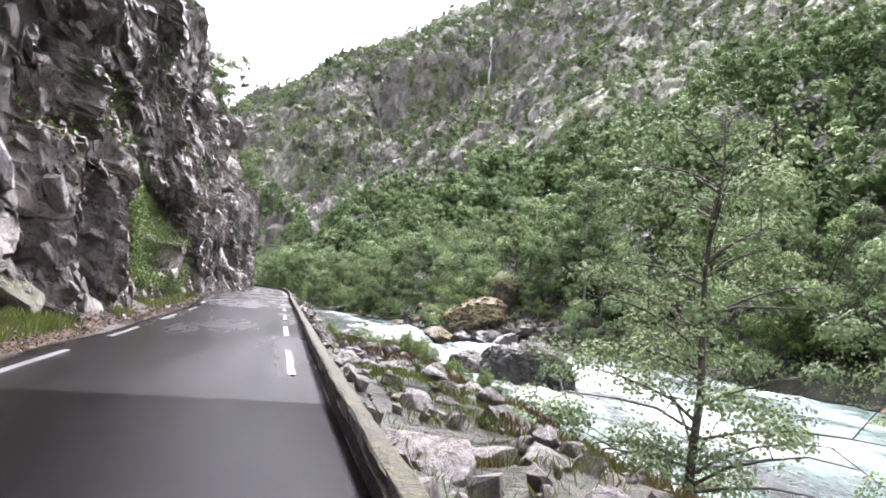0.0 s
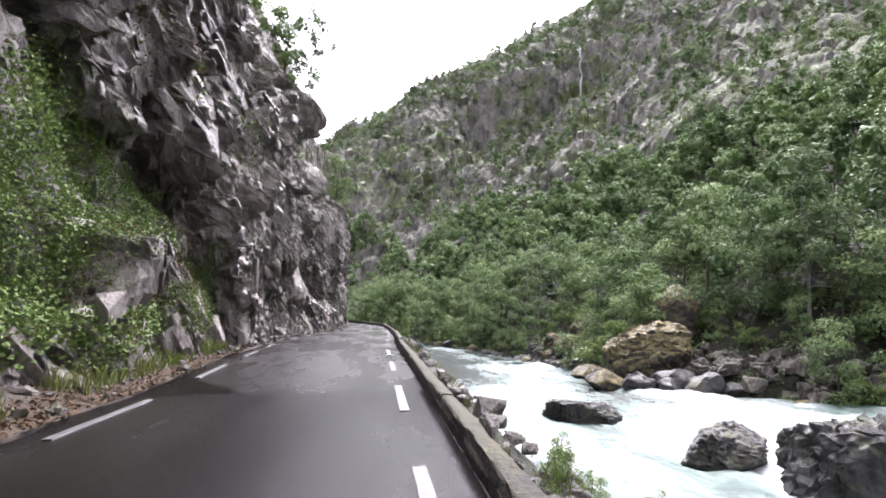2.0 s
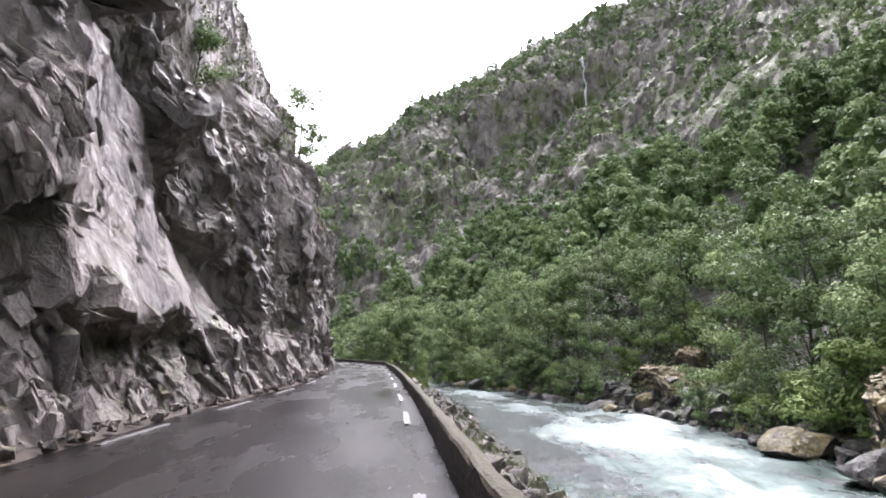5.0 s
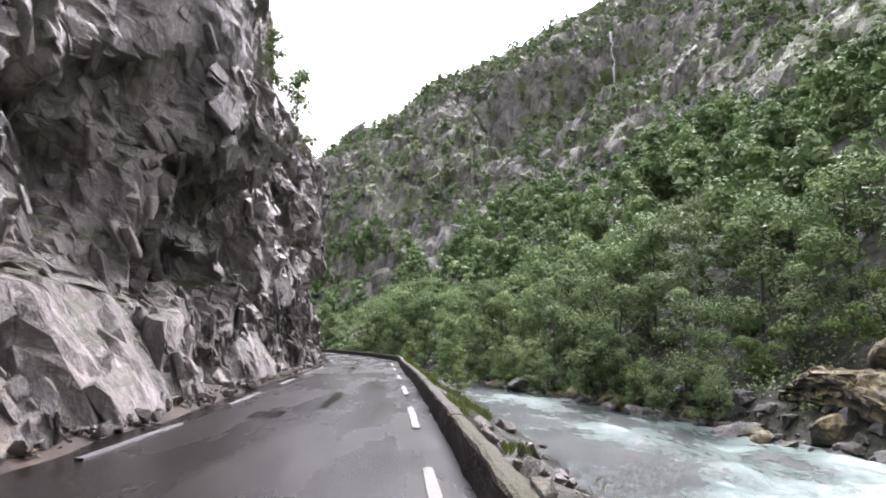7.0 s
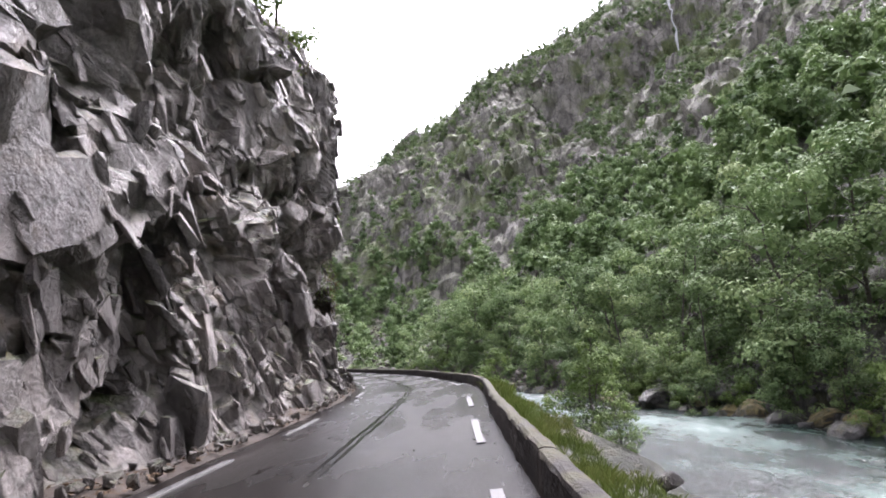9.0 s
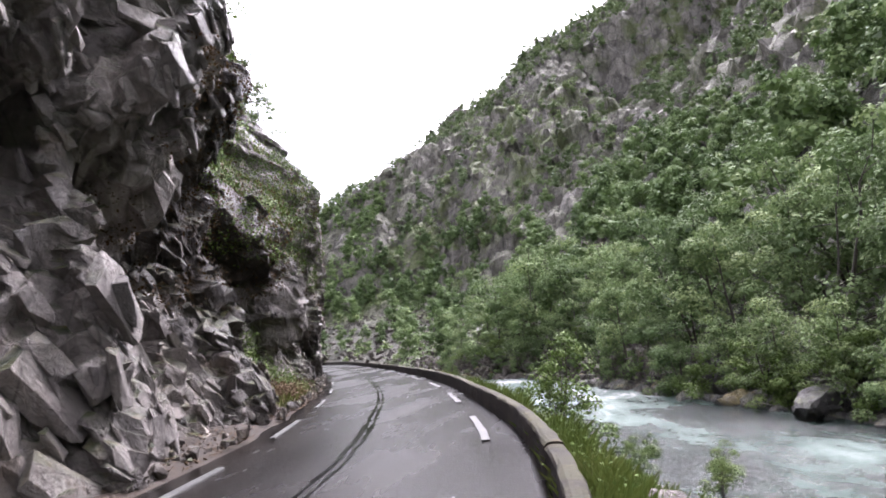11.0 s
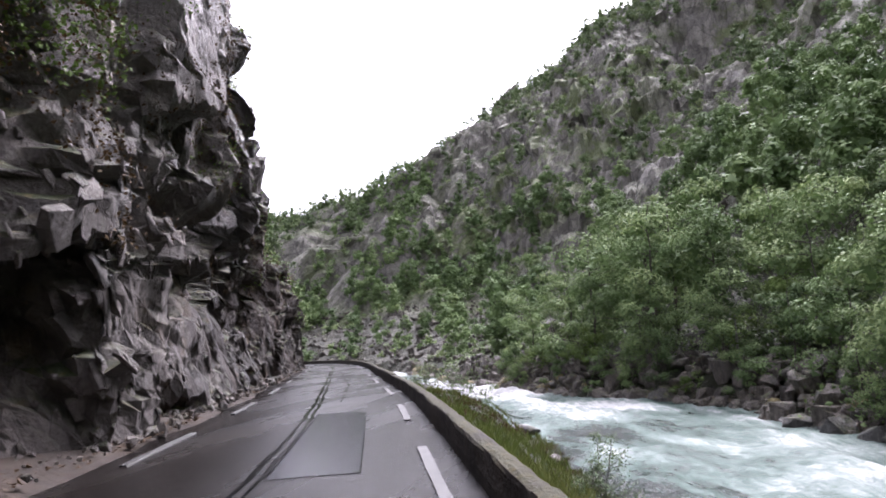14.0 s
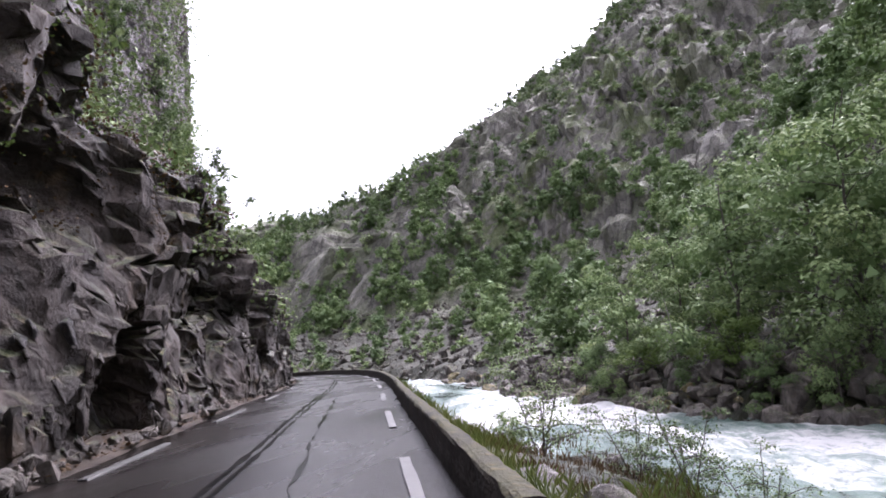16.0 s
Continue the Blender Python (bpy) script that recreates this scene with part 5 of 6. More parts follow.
# the tree that stands in the foreground by the water
near_tree = plant("tree", "slender alder with open foliage and bare twigs by the water", "tree", tree_shape(77, 12.0, 4.0, 21000, 0.125, 0.15, 1, 0.05, 44, 9, 0.36, corners=4, bottom=2.6), BARK, LEAF_PALE)
put(near_tree, 10.9, -1.4, ground_z(10.9, -1.4) - 0.1, 25, 1.0)

# shrubs on the bank between wall and water
shrub_kinds = [plant("shrub", "young bright green shrub behind the parapet wall", "shrub", tree_shape(500 + k, 2.2, 0.72, 4200, 0.062, 0.02, 3, 0.05, 26, 5, 0.6, 0.7), BARK, LEAF_BRIGHT, "shrubs on the bank") for k in range(2)]
shrub_kinds.append(plant("shrub", "thin greyish willow shrub with airy twigs on the bank", "shrub", tree_shape(510, 2.3, 1.0, 2300, 0.065, 0.022, 4, 0.1, 32, 5, 0.42), BARK, LEAF_PALE, "shrubs on the bank"))
seen = [False] * 3
SHRUB_CARPET = []
for k in range(46):
    u = place_rng.uniform()
    x, y = along(12.0 - 11.5 * u, 1.7 + 4.9 * u + place_rng.normal(0, 0.45))
    SHRUB_CARPET.append((k % 2, float(x), float(y), place_rng.uniform(0.22, 0.38)))
WALL_SHRUBS = [(0, 2.8, 91.4, 1.4), (1, 3.0, 88.8, 0.8), (1, 0.2, 113.2, 2.0), (0, 1.4, 112.5, 0.9), (1, 2.2, 113.6, 0.8), (0, 3.4, 114.2, 0.8), (1, -2.4, 117.4, 0.75)]
for k, x, y, size in (*WALL_SHRUBS, *SHRUB_CARPET, (0, 0.6, 111.4, 0.9), (2, -13.4, 144.6, 0.72), (2, -11.9, 143.4, 0.5), (2, -11.2, 143.2, 0.55), (2, -10.4, 143.0, 0.5), (2, -15.4, 152.5, 0.5), (0, -1.0, 108.0, 0.6), (1, -17.5, 166.0, 1.1),
                      (1, -3.4, 119.0, 0.6), (2, -6.0, 128.0, 0.6), (0, 5.0, 14.5, 0.32), (1, 5.8, 12.8, 0.36), (1, 4.4, 16.5, 0.3), (0, 6.6, 9.0, 0.6), (2, 7.6, 3.0, 0.8), (2, 8.4, 0.0, 0.8),
                      (1, 6.9, 5.5, 0.5), (0, 9.3, -3.0, 0.9), (1, 1.6, 103.5, 0.5), (0, 2.2, 99.0, 0.5)):
    turn, z = place_rng.uniform(0, 360), ground_z(x, y) - 0.05
    if seen[k]:
        ob = copy_thing(shrub_kinds[k], pose(x, y, z))
    else:
        ob, seen[k] = shrub_kinds[k], True
    put(ob, x, y, z, turn, size)


# ---- rocks ----
def rock_mesh(seed, sx, sy, sz, mat, level=3, planes=16):
    rng = np.random.default_rng(seed)
    bm = bmesh.new()
    bmesh.ops.create_icosphere(bm, subdivisions=level, radius=1.0)
    v = np.array([q.co[:] for q in bm.verts])
    f = np.array([[q.index for q in t.verts] for t in bm.faces])
    bm.free()
    for _ in range(planes):
        d = rng.normal(size=3)
        d /= np.linalg.norm(d)
        over = np.clip(v @ d - rng.uniform(0.55, 0.85), 0, None)
        v = v - over[:, None] * d
    if level > 2:
        v = v * (1 + 0.07 * cells(v * 1.7 + seed, seed, 1.0, 0.9) + 0.016 * cells(v * 4.1 - seed, seed + 9, 1.0, 0.9))[:, None]
    if level > 4:
        v = v * (1 + 0.009 * cells(v * 9.3 + seed, seed + 19, 1.0, 0.9))[:, None]
    v = v + 0.02 * rng.normal(size=v.shape) * (level > 1)
    v = v * [sx, sy, sz]
    v[:, 2] -= v[:, 2].min() * 0.55
    return mesh_of("boulder", v, f, mat)


def boulder(me, label, x, y, z, turn, size=1.0, group="", tilt=0.0):
    ob = tagged(new("boulder", me), label, "boulder", group)
    ob.matrix_basis = pose(x, y, z, tilt, tilt * 0.6, turn) @ Matrix.Scale(size, 4)
    return ob


boulder(rock_mesh(1, 2.2, 1.1, 1.0, BOULDER, 5), "long flat wet grey rock standing in the rapids", 9.9, 35.2, WATER - 0.05, -8)
boulder(rock_mesh(2, 2.5, 1.6, 1.35, BOULDER, 5), "dark wet block of rock in the white water", 13.2, 26.8, WATER - 0.35, 20)
boulder(rock_mesh(3, 4.5, 2.7, 2.9, BOULDER, 5, 36), "large jagged grey rock in the middle of the rapids", 15.4, 21.6, WATER - 0.4, -22)
boulder(rock_mesh(4, 1.6, 0.9, 0.6, BOULDER, 3), "small dark rock washed over by the river", 21.5, 27.0, WATER - 0.25, 10)
boulder(rock_mesh(5, 6.6, 4.2, 4.3, MOSSY, 5, 34), "huge mossy grey boulder on the far shore", 22.4, 55.9, -3.3, 15)
boulder(rock_mesh(6, 2.8, 2.4, 3.2, MOSSY, 4), "rounded boulder under yellow moss above the shore", 27.0, 60.2, 1.6, 0)
boulder(rock_mesh(7, 2.6, 1.8, 1.2, MOSSY, 3), "flat mossy boulder at the water's edge", 19.6, 62.4, -3.7, 30)
boulder(rock_mesh(18, 5.2, 9.0, 3.6, MOSSY, 5, 30), "broad mossy ledge of rock hanging over the river", 25.6, 85.0, -3.6, 12)
boulder(rock_mesh(9, 1.5, 1.3, 1.6, MOSSY, 4), "single upright boulder on a mossy ledge", 26.0, 85.6, -0.2, 0)
boulder(rock_mesh(10, 2.3, 1.3, 1.1, BOULDER, 3), "dark rock at the water's edge", 12.4, 120.5, WATER - 0.2, 60)
boulder(rock_mesh(11, 1.5, 1.2, 0.9, BOULDER, 3), "dark wet rock breaking the current", -1.0, 163.0, WATER - 0.2, 0)
boulder(rock_mesh(12, 0.9, 0.6, 0.45, BOULDER, 3), "small dark rock near the bank", -9.3, 149.1, WATER - 0.1, 0)

for k, (x, y, size) in enumerate(((17.4, 52.6, 1.5), (19.6, 50.6, 1.7), (21.6, 50.0, 1.3), (24.0, 49.4, 1.9), (26.6, 48.6, 1.4), (28.8, 48.2, 1.8), (31.4, 47.0, 1.3), (18.2, 55.4, 1.3), (23.0, 51.6, 2.1), (26.4, 51.4, 1.9), (29.6, 50.4, 1.6), (33.2, 45.2, 1.6))):
    boulder(rock_mesh(80 + k, 1.1, 0.9, 0.75, BOULDER if k % 5 else MOSSY, 3), "dark wet angular rock at the foot of a mossy boulder", x, y, -3.5, 47 * k, size, "rocks on the far shore", 8)

shapes = [rock_mesh(40 + k, 1.0, 0.8, 0.65, BOULDER if k % 3 else MOSSY, 3) for k in range(9)]
grey_shapes = [rock_mesh(40 + k, 1.0, 0.8, 0.65, RUBBLE if k % 3 else MOSSY, 3) for k in range(9)]
rng = np.random.default_rng(51)
for rs in np.arange(-18, 235, 1.9):
    r = rs + rng.uniform(-0.8, 0.8)
    d = rng.uniform(-0.8, 1.6)
    x, y = river_point(r, river_half(r) + d)
    size = rng.uniform(0.5, 1.7)
    boulder((shapes if rs < 146 else grey_shapes)[rng.integers(9)], "angular dark rock along the far waterline", x, y, max(WATER, ground_z(x, y)) - 0.35 * size, rng.uniform(0, 360), size, "rocks on the far shore", rng.uniform(-15, 15))
stones = [rock_mesh(60 + k, 1.0, 0.75, 0.6, RUBBLE, 2) for k in range(8)]
for k in range(210):
    s = rng.choice([rng.uniform(-19, 30), rng.uniform(40, 175)], p=[0.7, 0.3])
    o = 1.25 + 4.6 * rng.uniform() ** 1.3
    x, y = along(s, o)
    if to_river([x], [y])[1][0] > -near_half(y) + 0.8:
        continue
    size = rng.uniform(0.16, 0.55) * (1.5 if rng.uniform() < 0.12 else 1)
    boulder(stones[rng.integers(8)], "broken grey stone on the river bank", x, y, ground_z(x, y) - 0.25 * size, rng.uniform(0, 360), size, "stones on the bank", rng.uniform(-25, 25))


def heap(name, label, spots, sizes, mat, seed, category="rocks"):
    """Many loose angular stones in one mesh."""
    rng = np.random.default_rng(seed)
    n = len(spots)
    dims = rng.uniform(0.6, 1.3, (n, 3)) * np.asarray(sizes)[:, None] * [1.5, 1.6, 0.8]
    spin = rng.normal(size=(n, 3))
    spin /= np.linalg.norm(spin, axis=1)[:, None]
    turns = turn_about(np.array([[0, 0, 1.0]]).repeat(n, 0), rng.uniform(0, 6.28, n)) @ turn_about(spin, rng.normal(0, 0.6, n))
    kind = rng.integers(0, len(BLOCKS), n)
    v_all, f_all, base = [], [], 0
    for k, (v, f) in enumerate(BLOCKS):
        m = np.flatnonzero(kind == k)
        pts = np.einsum("nij,npj->npi", turns[m], v[None] * dims[m][:, None]) + np.asarray(spots)[m][:, None]
        v_all.append(pts.reshape(-1, 3))
        f_all.append((f[None] + (base + np.arange(len(m)) * len(v))[:, None, None]).reshape(-1, 3))
        base += len(m) * len(v)
    return tagged(new(name, mesh_of(name, np.vstack(v_all), np.vstack(f_all), mat)), label, category, kind="stuff")


n = 1500
rs = np.r_[rng.uniform(136, 205, 1100), rng.uniform(30, 56, 400)]
d = np.r_[-0.4 + 4.6 * rng.uniform(0, 1, 1100) ** 1.2, -0.4 + 6.5 * rng.uniform(0, 1, 400)]
x, y = river_point(rs, river_half(rs) + d)
heap("bank_rocks", "broken grey and brown rocks piled up along the far bank", np.c_[x, y, np.maximum(height(x, y), WATER - 0.1) + 0.25 * np.clip(d, 0, 2)], 0.22 + 0.7 * rng.uniform(0, 1, n) ** 2, RUBBLE, 73)

n = 2600
s = rng.uniform(-30, 200, n)
o = -(road_width(s) + 0.42 + np.interp(s, [18, 28, 90, 98, 114, 122], [1.9, 0.5, 0.5, 1.6, 1.6, 0.6]) * rng.uniform(0, 1, n) ** 1.6)
xy = along(s, 0) + (along(s, 1) - along(s, 0)) * o[:, None]
heap("rubble", "broken grey stones fallen at the foot of the cliff", np.c_[xy, road_z(s, o) + 0.10 + 0.1 * (-(o + road_width(s)) - 0.3)], 0.02 + 0.13 * rng.uniform(0, 1, n) ** 3, RUBBLE, 52)
n = 2600
s = rng.uniform(-20, 68, n)
o = 0.85 + 6.0 * rng.uniform(0, 1, n) ** 1.3
xy = along(s, 0) + (along(s, 1) - along(s, 0)) * o[:, None]
keep = to_river(xy[:, 0], xy[:, 1])[1] < -near_half(xy[:, 1]) + 0.6
heap("gravel", "loose grey and brown stones on the river bank", np.c_[xy, height(xy[:, 0], xy[:, 1])][keep], (0.03 + 0.22 * rng.uniform(0, 1, n) ** 3)[keep], RUBBLE, 71)
n = 1100
rs = rng.uniform(56, 150, n)
d = -0.5 + 3.2 * rng.uniform(0, 1, n) ** 1.4
x, y = river_point(rs, river_half(rs) + d)
heap("shore_rocks", "dark wet rocks heaped along the far waterline", np.c_[x, y, np.maximum(height(x, y), WATER - 0.2) + 0.05], 0.15 + 0.6 * rng.uniform(0, 1, n) ** 2, BOULDER, 72)
p, u, rng = scatter(9000, -110, 60, 175, 330, 53)
rs, ro = to_river(p[:, 0], p[:, 1])
dr = ro - river_half(rs)
keep = (ro > 0) & (dr < 42) & (dr > -0.5) & (rs > 182) & (u < 0.75)
p = p[keep][:2600]
heap("scree", "grey and rusty scree below the mountain wall", np.c_[p, height(p[:, 0], p[:, 1]) + 0.1], rng.uniform(0.25, 0.85, len(p)) * (1 + (rng.uniform(0, 1, len(p)) < 0.06)), SCREE, 54)


# ---- grass, weeds and litter ----
def blades(name, label, spots, tall, mat, seed, category="grass", broad=0.012):
    rng = np.random.default_rng(seed)
    n = len(spots)
    h = tall * rng.uniform(0.5, 1.2, n)
    a = rng.uniform(0, 6.28, n)
    side = np.c_[np.cos(a), np.sin(a), 0 * a] * broad
    bend = rng.normal(size=(n, 3)) * [0.3, 0.3, 0] * h[:, None]
    up = np.c_[0 * h, 0 * h, h]
    v = np.stack([spots - side, spots + side, spots + up * 0.6 + bend * 0.4 + side * 0.7, spots + up + bend], 1)
    me = mesh_of(name, v.reshape(-1, 3), np.arange(4 * n).reshape(-1, 4), mat)
    add_float(me, "tone", np.repeat(np.clip(0.5 + 0.6 * fbm(spots[:, 0] / 1.5, spots[:, 1] / 1.5, seed), 0, 1), 4))
    return tagged(new(name, me), label, category, kind="stuff")


def bank_spots(n, s0, s1, o0, o1, rng, k, cut):
    s, o = rng.uniform(s0, s1, n), rng.uniform(o0, o1, n)
    q = along(s, 0)
    q = q + (along(s, 1) - q) * o[:, None]
    q = q[(fbm(q[:, 0] / 2.5, q[:, 1] / 2.5, k) > cut)]
    return np.c_[q, height(q[:, 0], q[:, 1]) - 0.02]


rng = np.random.default_rng(55)
blades("grass", "fresh green grass behind the parapet wall", bank_spots(60000, 66, 128, 0.6, 2.4, rng, 170, -0.3), 0.2, GRASS, 56, broad=0.006)
blades("grass", "tall bright grass and weeds rising behind the parapet wall", bank_spots(34000, 90, 118, 0.66, 1.7, rng, 167, -0.25), 0.36, GRASS, 89, broad=0.0045)
blades("grass", "sparse yellow-green grass on the stony bank", bank_spots(30000, -18, 66, 0.95, 8.0, rng, 171, -0.02), 0.2, GRASS, 57, broad=0.005)
blades("dry_grass", "withered orange grass on the stony bank", bank_spots(40000, -18, 7, 1.8, 6.5, rng, 173, 0.0), 0.16, DRY, 79, broad=0.006)
blades("grass", "thick yellow-green grass between stones by the river", bank_spots(42000, -8, 14, 1.6, 7.5, rng, 174, 0.0), 0.14, GRASS, 78, broad=0.005)
blades("grass", "sparse grass tufts on the bank", bank_spots(60000, 128, 178, 0.75, 7.5, rng, 172, -0.2), 0.24, GRASS, 58, broad=0.006)
blades("dry_grass", "withered straw-brown grass on the bank below the wall", bank_spots(40000, 134, 172, 1.2, 7.5, rng, 169, -0.5), 0.16, DRY, 86, broad=0.007)


def face_spots(n, s0, s1, z0, z1, rng, k, cut, ledge=0.0):
    """Places on the cliff; ledge: only where the face recedes upward."""
    i = rng.integers(np.searchsorted(cl_s, s0), np.searchsorted(cl_s, s1), n)
    j = rng.integers(np.searchsorted(cl_z, z0), max(np.searchsorted(cl_z, z1), 2), n)
    g = out[i, np.minimum(j + 1, out.shape[1] - 1)] - out[i, j]
    keep = (fbm(cl_s[i] / 3.0, cl_z[j] / 2.2, k) > cut) & (g < -ledge)
    i, j = i[keep], j[keep]
    return np.c_[AX[i, j], AY[i, j], AZ[i, j]]


def foliage(name, label, spots, size, mat, seed, jitter=0.25, category="plants"):
    rng = np.random.default_rng(seed)
    c = np.repeat(spots, 3, 0) + rng.normal(size=(3 * len(spots), 3)) * jitter
    v, f = leaves(c, size, rng, 0.8)
    me = mesh_of(name, v, f, mat)
    add_float(me, "tone", np.repeat(np.clip(0.45 + 0.6 * fbm(c[:, 1] / 1.2, c[:, 2] / 1.2, seed), 0, 1), 4))
    return tagged(new(name, me), label, category, kind="stuff")


n = 20000
rs = rng.uniform(-25, 225, n)
d = 0.4 + 16 * rng.uniform(0, 1, n) ** 1.5
x, y = river_point(rs, river_half(rs) + d)
keep = fbm(x / 2.6, y / 2.6, 189) > np.interp(d, [0, 2, 4], [0.15, -0.15, -0.3]) + 0.35 * (rs > 146) * (d < 5)
foliage("undergrowth", "dark green undergrowth along the far bank", np.c_[x, y, height(x, y) + 0.25][keep], 0.3, LEAF, 70, 0.4)


def brow_spots(n, s0, s1, rng, k, cut):
    """Places above the edge where the face turns back into the hillside."""
    i = rng.integers(np.searchsorted(cl_s, s0), np.searchsorted(cl_s, s1), n)
    j = rng.integers(0, len(cl_z), n)
    keep = (cl_z[j] > brow[i, 0] - 0.4) & (fbm(cl_s[i] / 3.0, cl_z[j] / 2.2, k) > cut)
    i, j = i[keep], j[keep]
    return np.c_[AX[i, j], AY[i, j], AZ[i, j]]


rng = np.random.default_rng(61)
foliage("weeds", "bright yellow-green herbs behind the parapet wall", bank_spots(5000, 90, 118, 0.66, 1.9, rng, 166, -0.1) + [0, 0, 0.22], 0.05, LEAF_BRIGHT, 90, 0.1)
foliage("undergrowth", "green undergrowth above the cliff's edge", brow_spots(22000, -30, 210, rng, 179, -0.1), 0.2, LEAF_BRIGHT, 60, 0.3)
foliage("undergrowth", "grass and low green plants on the slope above the rock", brow_spots(11000, 140, 178, rng, 195, 0.12), 0.12, LEAF_BRIGHT, 75, 0.2)
foliage("undergrowth", "dark olive bushes on the slope above the rock", brow_spots(16000, 146, 178, rng, 192, -0.1), 0.2, LEAF, 87, 0.45)
foliage("bracken", "withered brown plants above the rock", np.vstack([brow_spots(8000, 137, 178, rng, 197, 0.1), brow_spots(22000, 136, 153, rng, 193, -0.25)]), 0.1, DRY, 80, 0.18)
foliage("undergrowth", "dense grass and low plants on the ledge above the dark rock", brow_spots(40000, 103, 127, rng, 194, -0.45), 0.1, LEAF_PALE, 85, 0.22)
foliage("bracken", "withered grass and bracken on the brow of the cliff", brow_spots(9000, 98, 126, rng, 178, 0.05), 0.14, DRY, 59, 0.25)
blades("grass", "long grass hanging over the brow of the cliff", brow_spots(26000, 98, 126, rng, 177, -0.15), 0.5, GRASS, 58, broad=0.012)
foliage("ivy", "thick fresh green undergrowth covering the foot of the cliff", face_spots(15000, 10.5, 18, 0.3, 5.6, rng, 196, -0.6), 0.1, LEAF_BRIGHT, 76, 0.2)
foliage("ivy", "bright green leafy undergrowth on the cliff", face_spots(30000, 11, 22, 0.3, 6.6, rng, 180, -0.12), 0.09, LEAF_BRIGHT, 62, 0.16)
foliage("ivy", "green leafy plants on the mossy lower ledges", face_spots(30000, 16, 26, 0.3, 5.0, rng, 199, -0.05, -0.05), 0.08, LEAF_BRIGHT, 82, 0.13)
foliage("bracken", "golden-brown moss and withered plants on the lower ledges", face_spots(16000, 14, 28, 0.2, 4.5, rng, 168, 0.05, -0.05), 0.07, DRY, 88, 0.1)
foliage("ferns", "green ferns and grass on the upper ledges", face_spots(18000, -20, 36, 4.0, 22, rng, 181, 0.05, 0.0), 0.17, LEAF_BRIGHT, 63, 0.22)
foliage("ferns", "green and dry plants hanging on the dark cliff", face_spots(10000, 106, 114.5, 0.3, 3.0, rng, 183, 0.08, -0.1), 0.08, LEAF_BRIGHT, 65, 0.22)
foliage("ferns", "moss and grass hanging under the cliff's brow", face_spots(34000, 106, 126, 5.2, 16, rng, 184, -0.2, -0.1), 0.1, LEAF_BRIGHT, 66, 0.16)
foliage("bracken", "withered brown bracken on the cliff", face_spots(26000, 100, 126, 3.0, 12.0, rng, 185, 0.12, -0.1), 0.075, DRY, 67, 0.13)
foliage("bracken", "rust-brown bracken at the foot of the dark cliff", face_spots(7000, 107, 115, 0.2, 2.6, rng, 198, 0.1, -0.1), 0.07, DRY, 81, 0.15)
foliage("bracken", "brown moss and withered plants high on the cliff", face_spots(12000, 124, 158, 3.5, 16.0, rng, 176, 0.02, -0.03), 0.07, DRY, 64, 0.1)
foliage("ferns", "green moss and grass high on the cliff", face_spots(12000, 124, 165, 4.5, 18.0, rng, 175, 0.12, -0.03), 0.08, LEAF_BRIGHT, 74, 0.12)
foliage("bracken", "withered plants on the ledges", face_spots(12000, -10, 30, 0.3, 12.0, rng, 186, 0.15, 0.0), 0.1, DRY, 68, 0.2)
s = np.r_[rng.uniform(-25, 200, 16000), rng.uniform(-25, 26, 20000)]
o = -(road_width(s) + 0.36 + 2.0 * rng.uniform(0, 1, len(s)) ** 1.4)
xy = along(s, 0) + (along(s, 1) - along(s, 0)) * o[:, None]
keep = fbm(s / 3, o, 187) > np.interp(s, [-25, 22, 30, 92, 97, 116, 122], [-0.4, -0.3, 0.0, 0.0, -0.3, -0.2, 0.0])
spots = np.c_[xy, road_z(s, o) + 0.08 + 0.1 * (-(o + road_width(s)) - 0.3)][keep]
v, f = leaves(spots, 0.09, rng, 0.3)
tagged(new("litter", mesh_of("litter", v, f, DRY)), "brown leaf litter along the verge", "leaves", kind="stuff")
s = np.r_[rng.uniform(-22, 24, 9000), rng.uniform(106, 114.5, 1800)]
o = -(road_width(s) + 0.75 + 1.5 * rng.uniform(0, 1, len(s)))
xy = along(s, 0) + (along(s, 1) - along(s, 0)) * o[:, None]
keep = fbm(s / 2, o / 1.3, 188) > 0.05
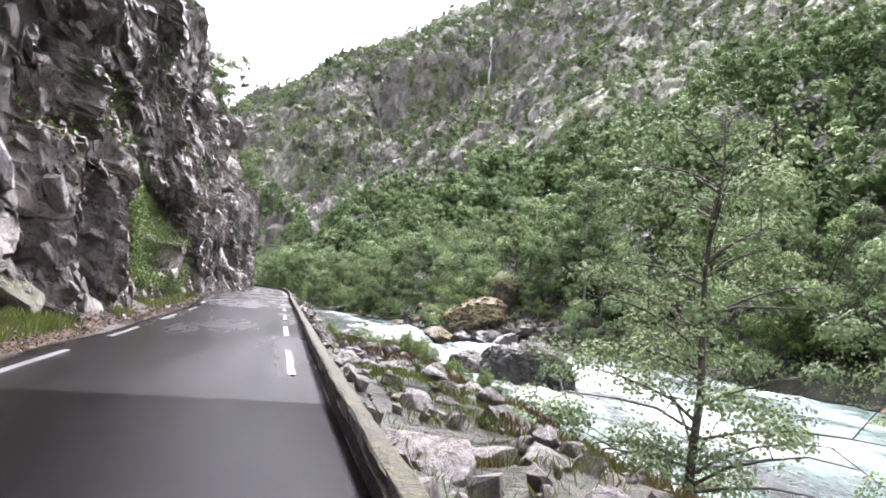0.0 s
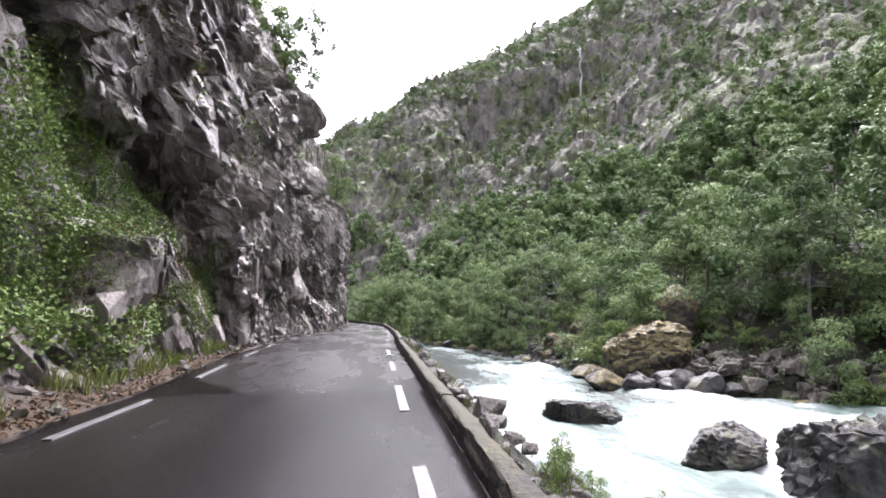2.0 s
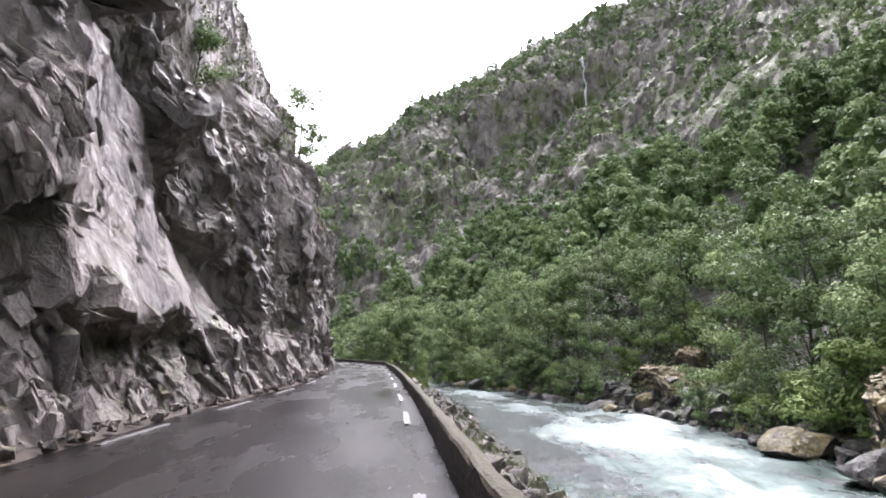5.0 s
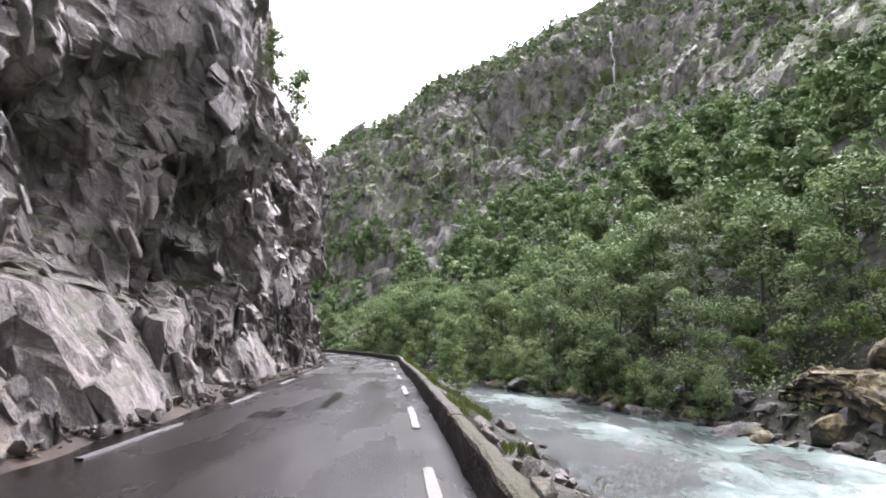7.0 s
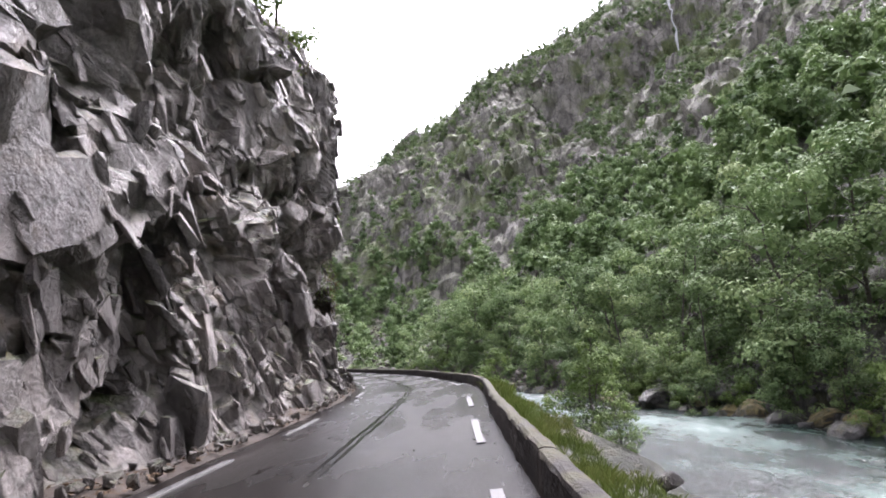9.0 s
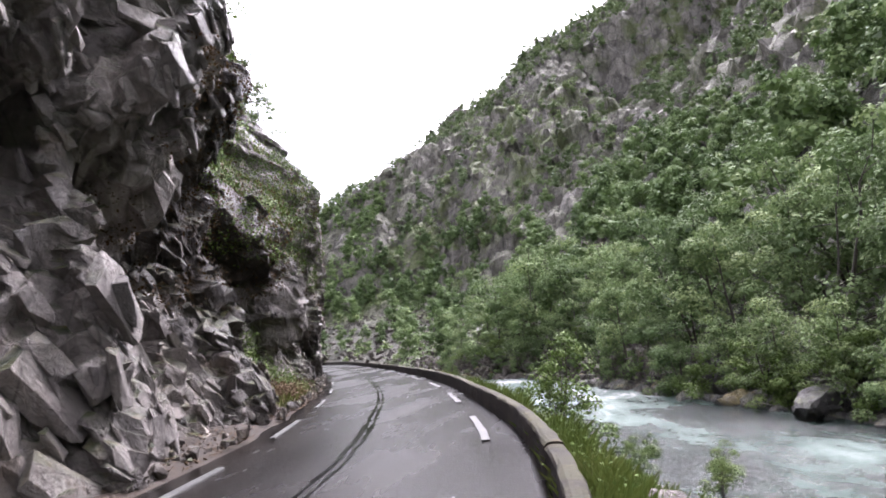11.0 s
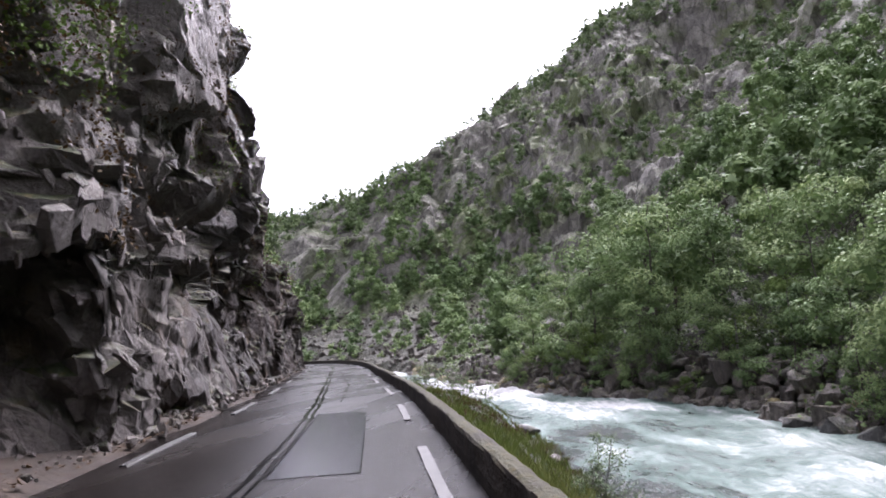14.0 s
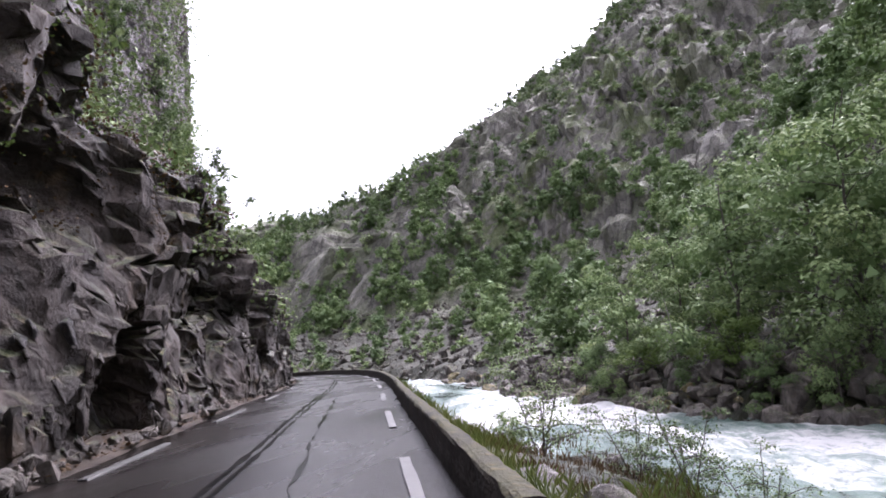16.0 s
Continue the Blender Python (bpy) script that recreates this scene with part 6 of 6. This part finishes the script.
blades("weeds", "green weeds along the foot of the cliff", np.c_[xy, road_z(s, o) + 0.08 + 0.1 * (-(o + road_width(s)) - 0.3)][keep], 0.3, GRASS, 69)

s = rng.uniform(107.5, 115.5, 3600)
o = -(road_width(s) + 0.8 + 1.4 * rng.uniform(0, 1, len(s)))
xy = along(s, 0) + (along(s, 1) - along(s, 0)) * o[:, None]
spots, clump = np.c_[xy, road_z(s, o) + 0.2 + 0.2 * (-(o + road_width(s)) - 0.3)], fbm(s / 1.6, o / 1.1, 200)
foliage("weeds", "low green herbs and nettles on the verge", spots[clump > 0.12], 0.07, LEAF_BRIGHT, 83, 0.14)
foliage("bracken", "withered rust-brown fern on the verge", spots[clump < -0.12], 0.07, DRY, 84, 0.14)

# ---- leaning marker post by the cliff ----
pv, pf = tube(np.array([[0, 0, -0.2], [0, 0, 0.5], [0, 0, 1.0]]), [0.045, 0.045, 0.045], 8)
post = tagged(new("marker_post", mesh_of("marker_post", pv, pf, POST, True)), "leaning white marker post at the foot of the cliff", "post")
px_, py_ = along(33.0, -(float(road_width(33.0)) + 0.75))
post.matrix_basis = pose(px_, py_, 0.0, 0, -17, 0)

# ---- waterfall on the mountain ----
t = np.linspace(0, 1, 60)
wfx = np.interp(t, [0, 0.3, 0.6, 1], [128.0, 126.5, 125.5, 125.0]) + 0.9 * vnoise(t * 12, 0 * t, 190)
wfy = np.interp(t, [0, 0.25, 1], [432, 422, 407])
wfz = np.max([height(wfx + a, wfy + b) for a in (-2, 0, 2) for b in (-2, 0, 2)], 0)
wfz = np.maximum.accumulate(wfz[::-1])[::-1] + 1.8
wfy = wfy - 2.0
half_w = 0.3 + 0.5 * np.abs(vnoise(t * 9, 0 * t, 191))
v = np.stack([np.c_[wfx - half_w, wfy, wfz], np.c_[wfx, wfy - 0.6, wfz + 0.4], np.c_[wfx + half_w, wfy, wfz]], 1).reshape(-1, 3)
tagged(new("waterfall", mesh_of("waterfall", v, grid_faces(60, 3), FALL, True)), "thin white waterfall running down the mountain", "waterfall", kind="structure")
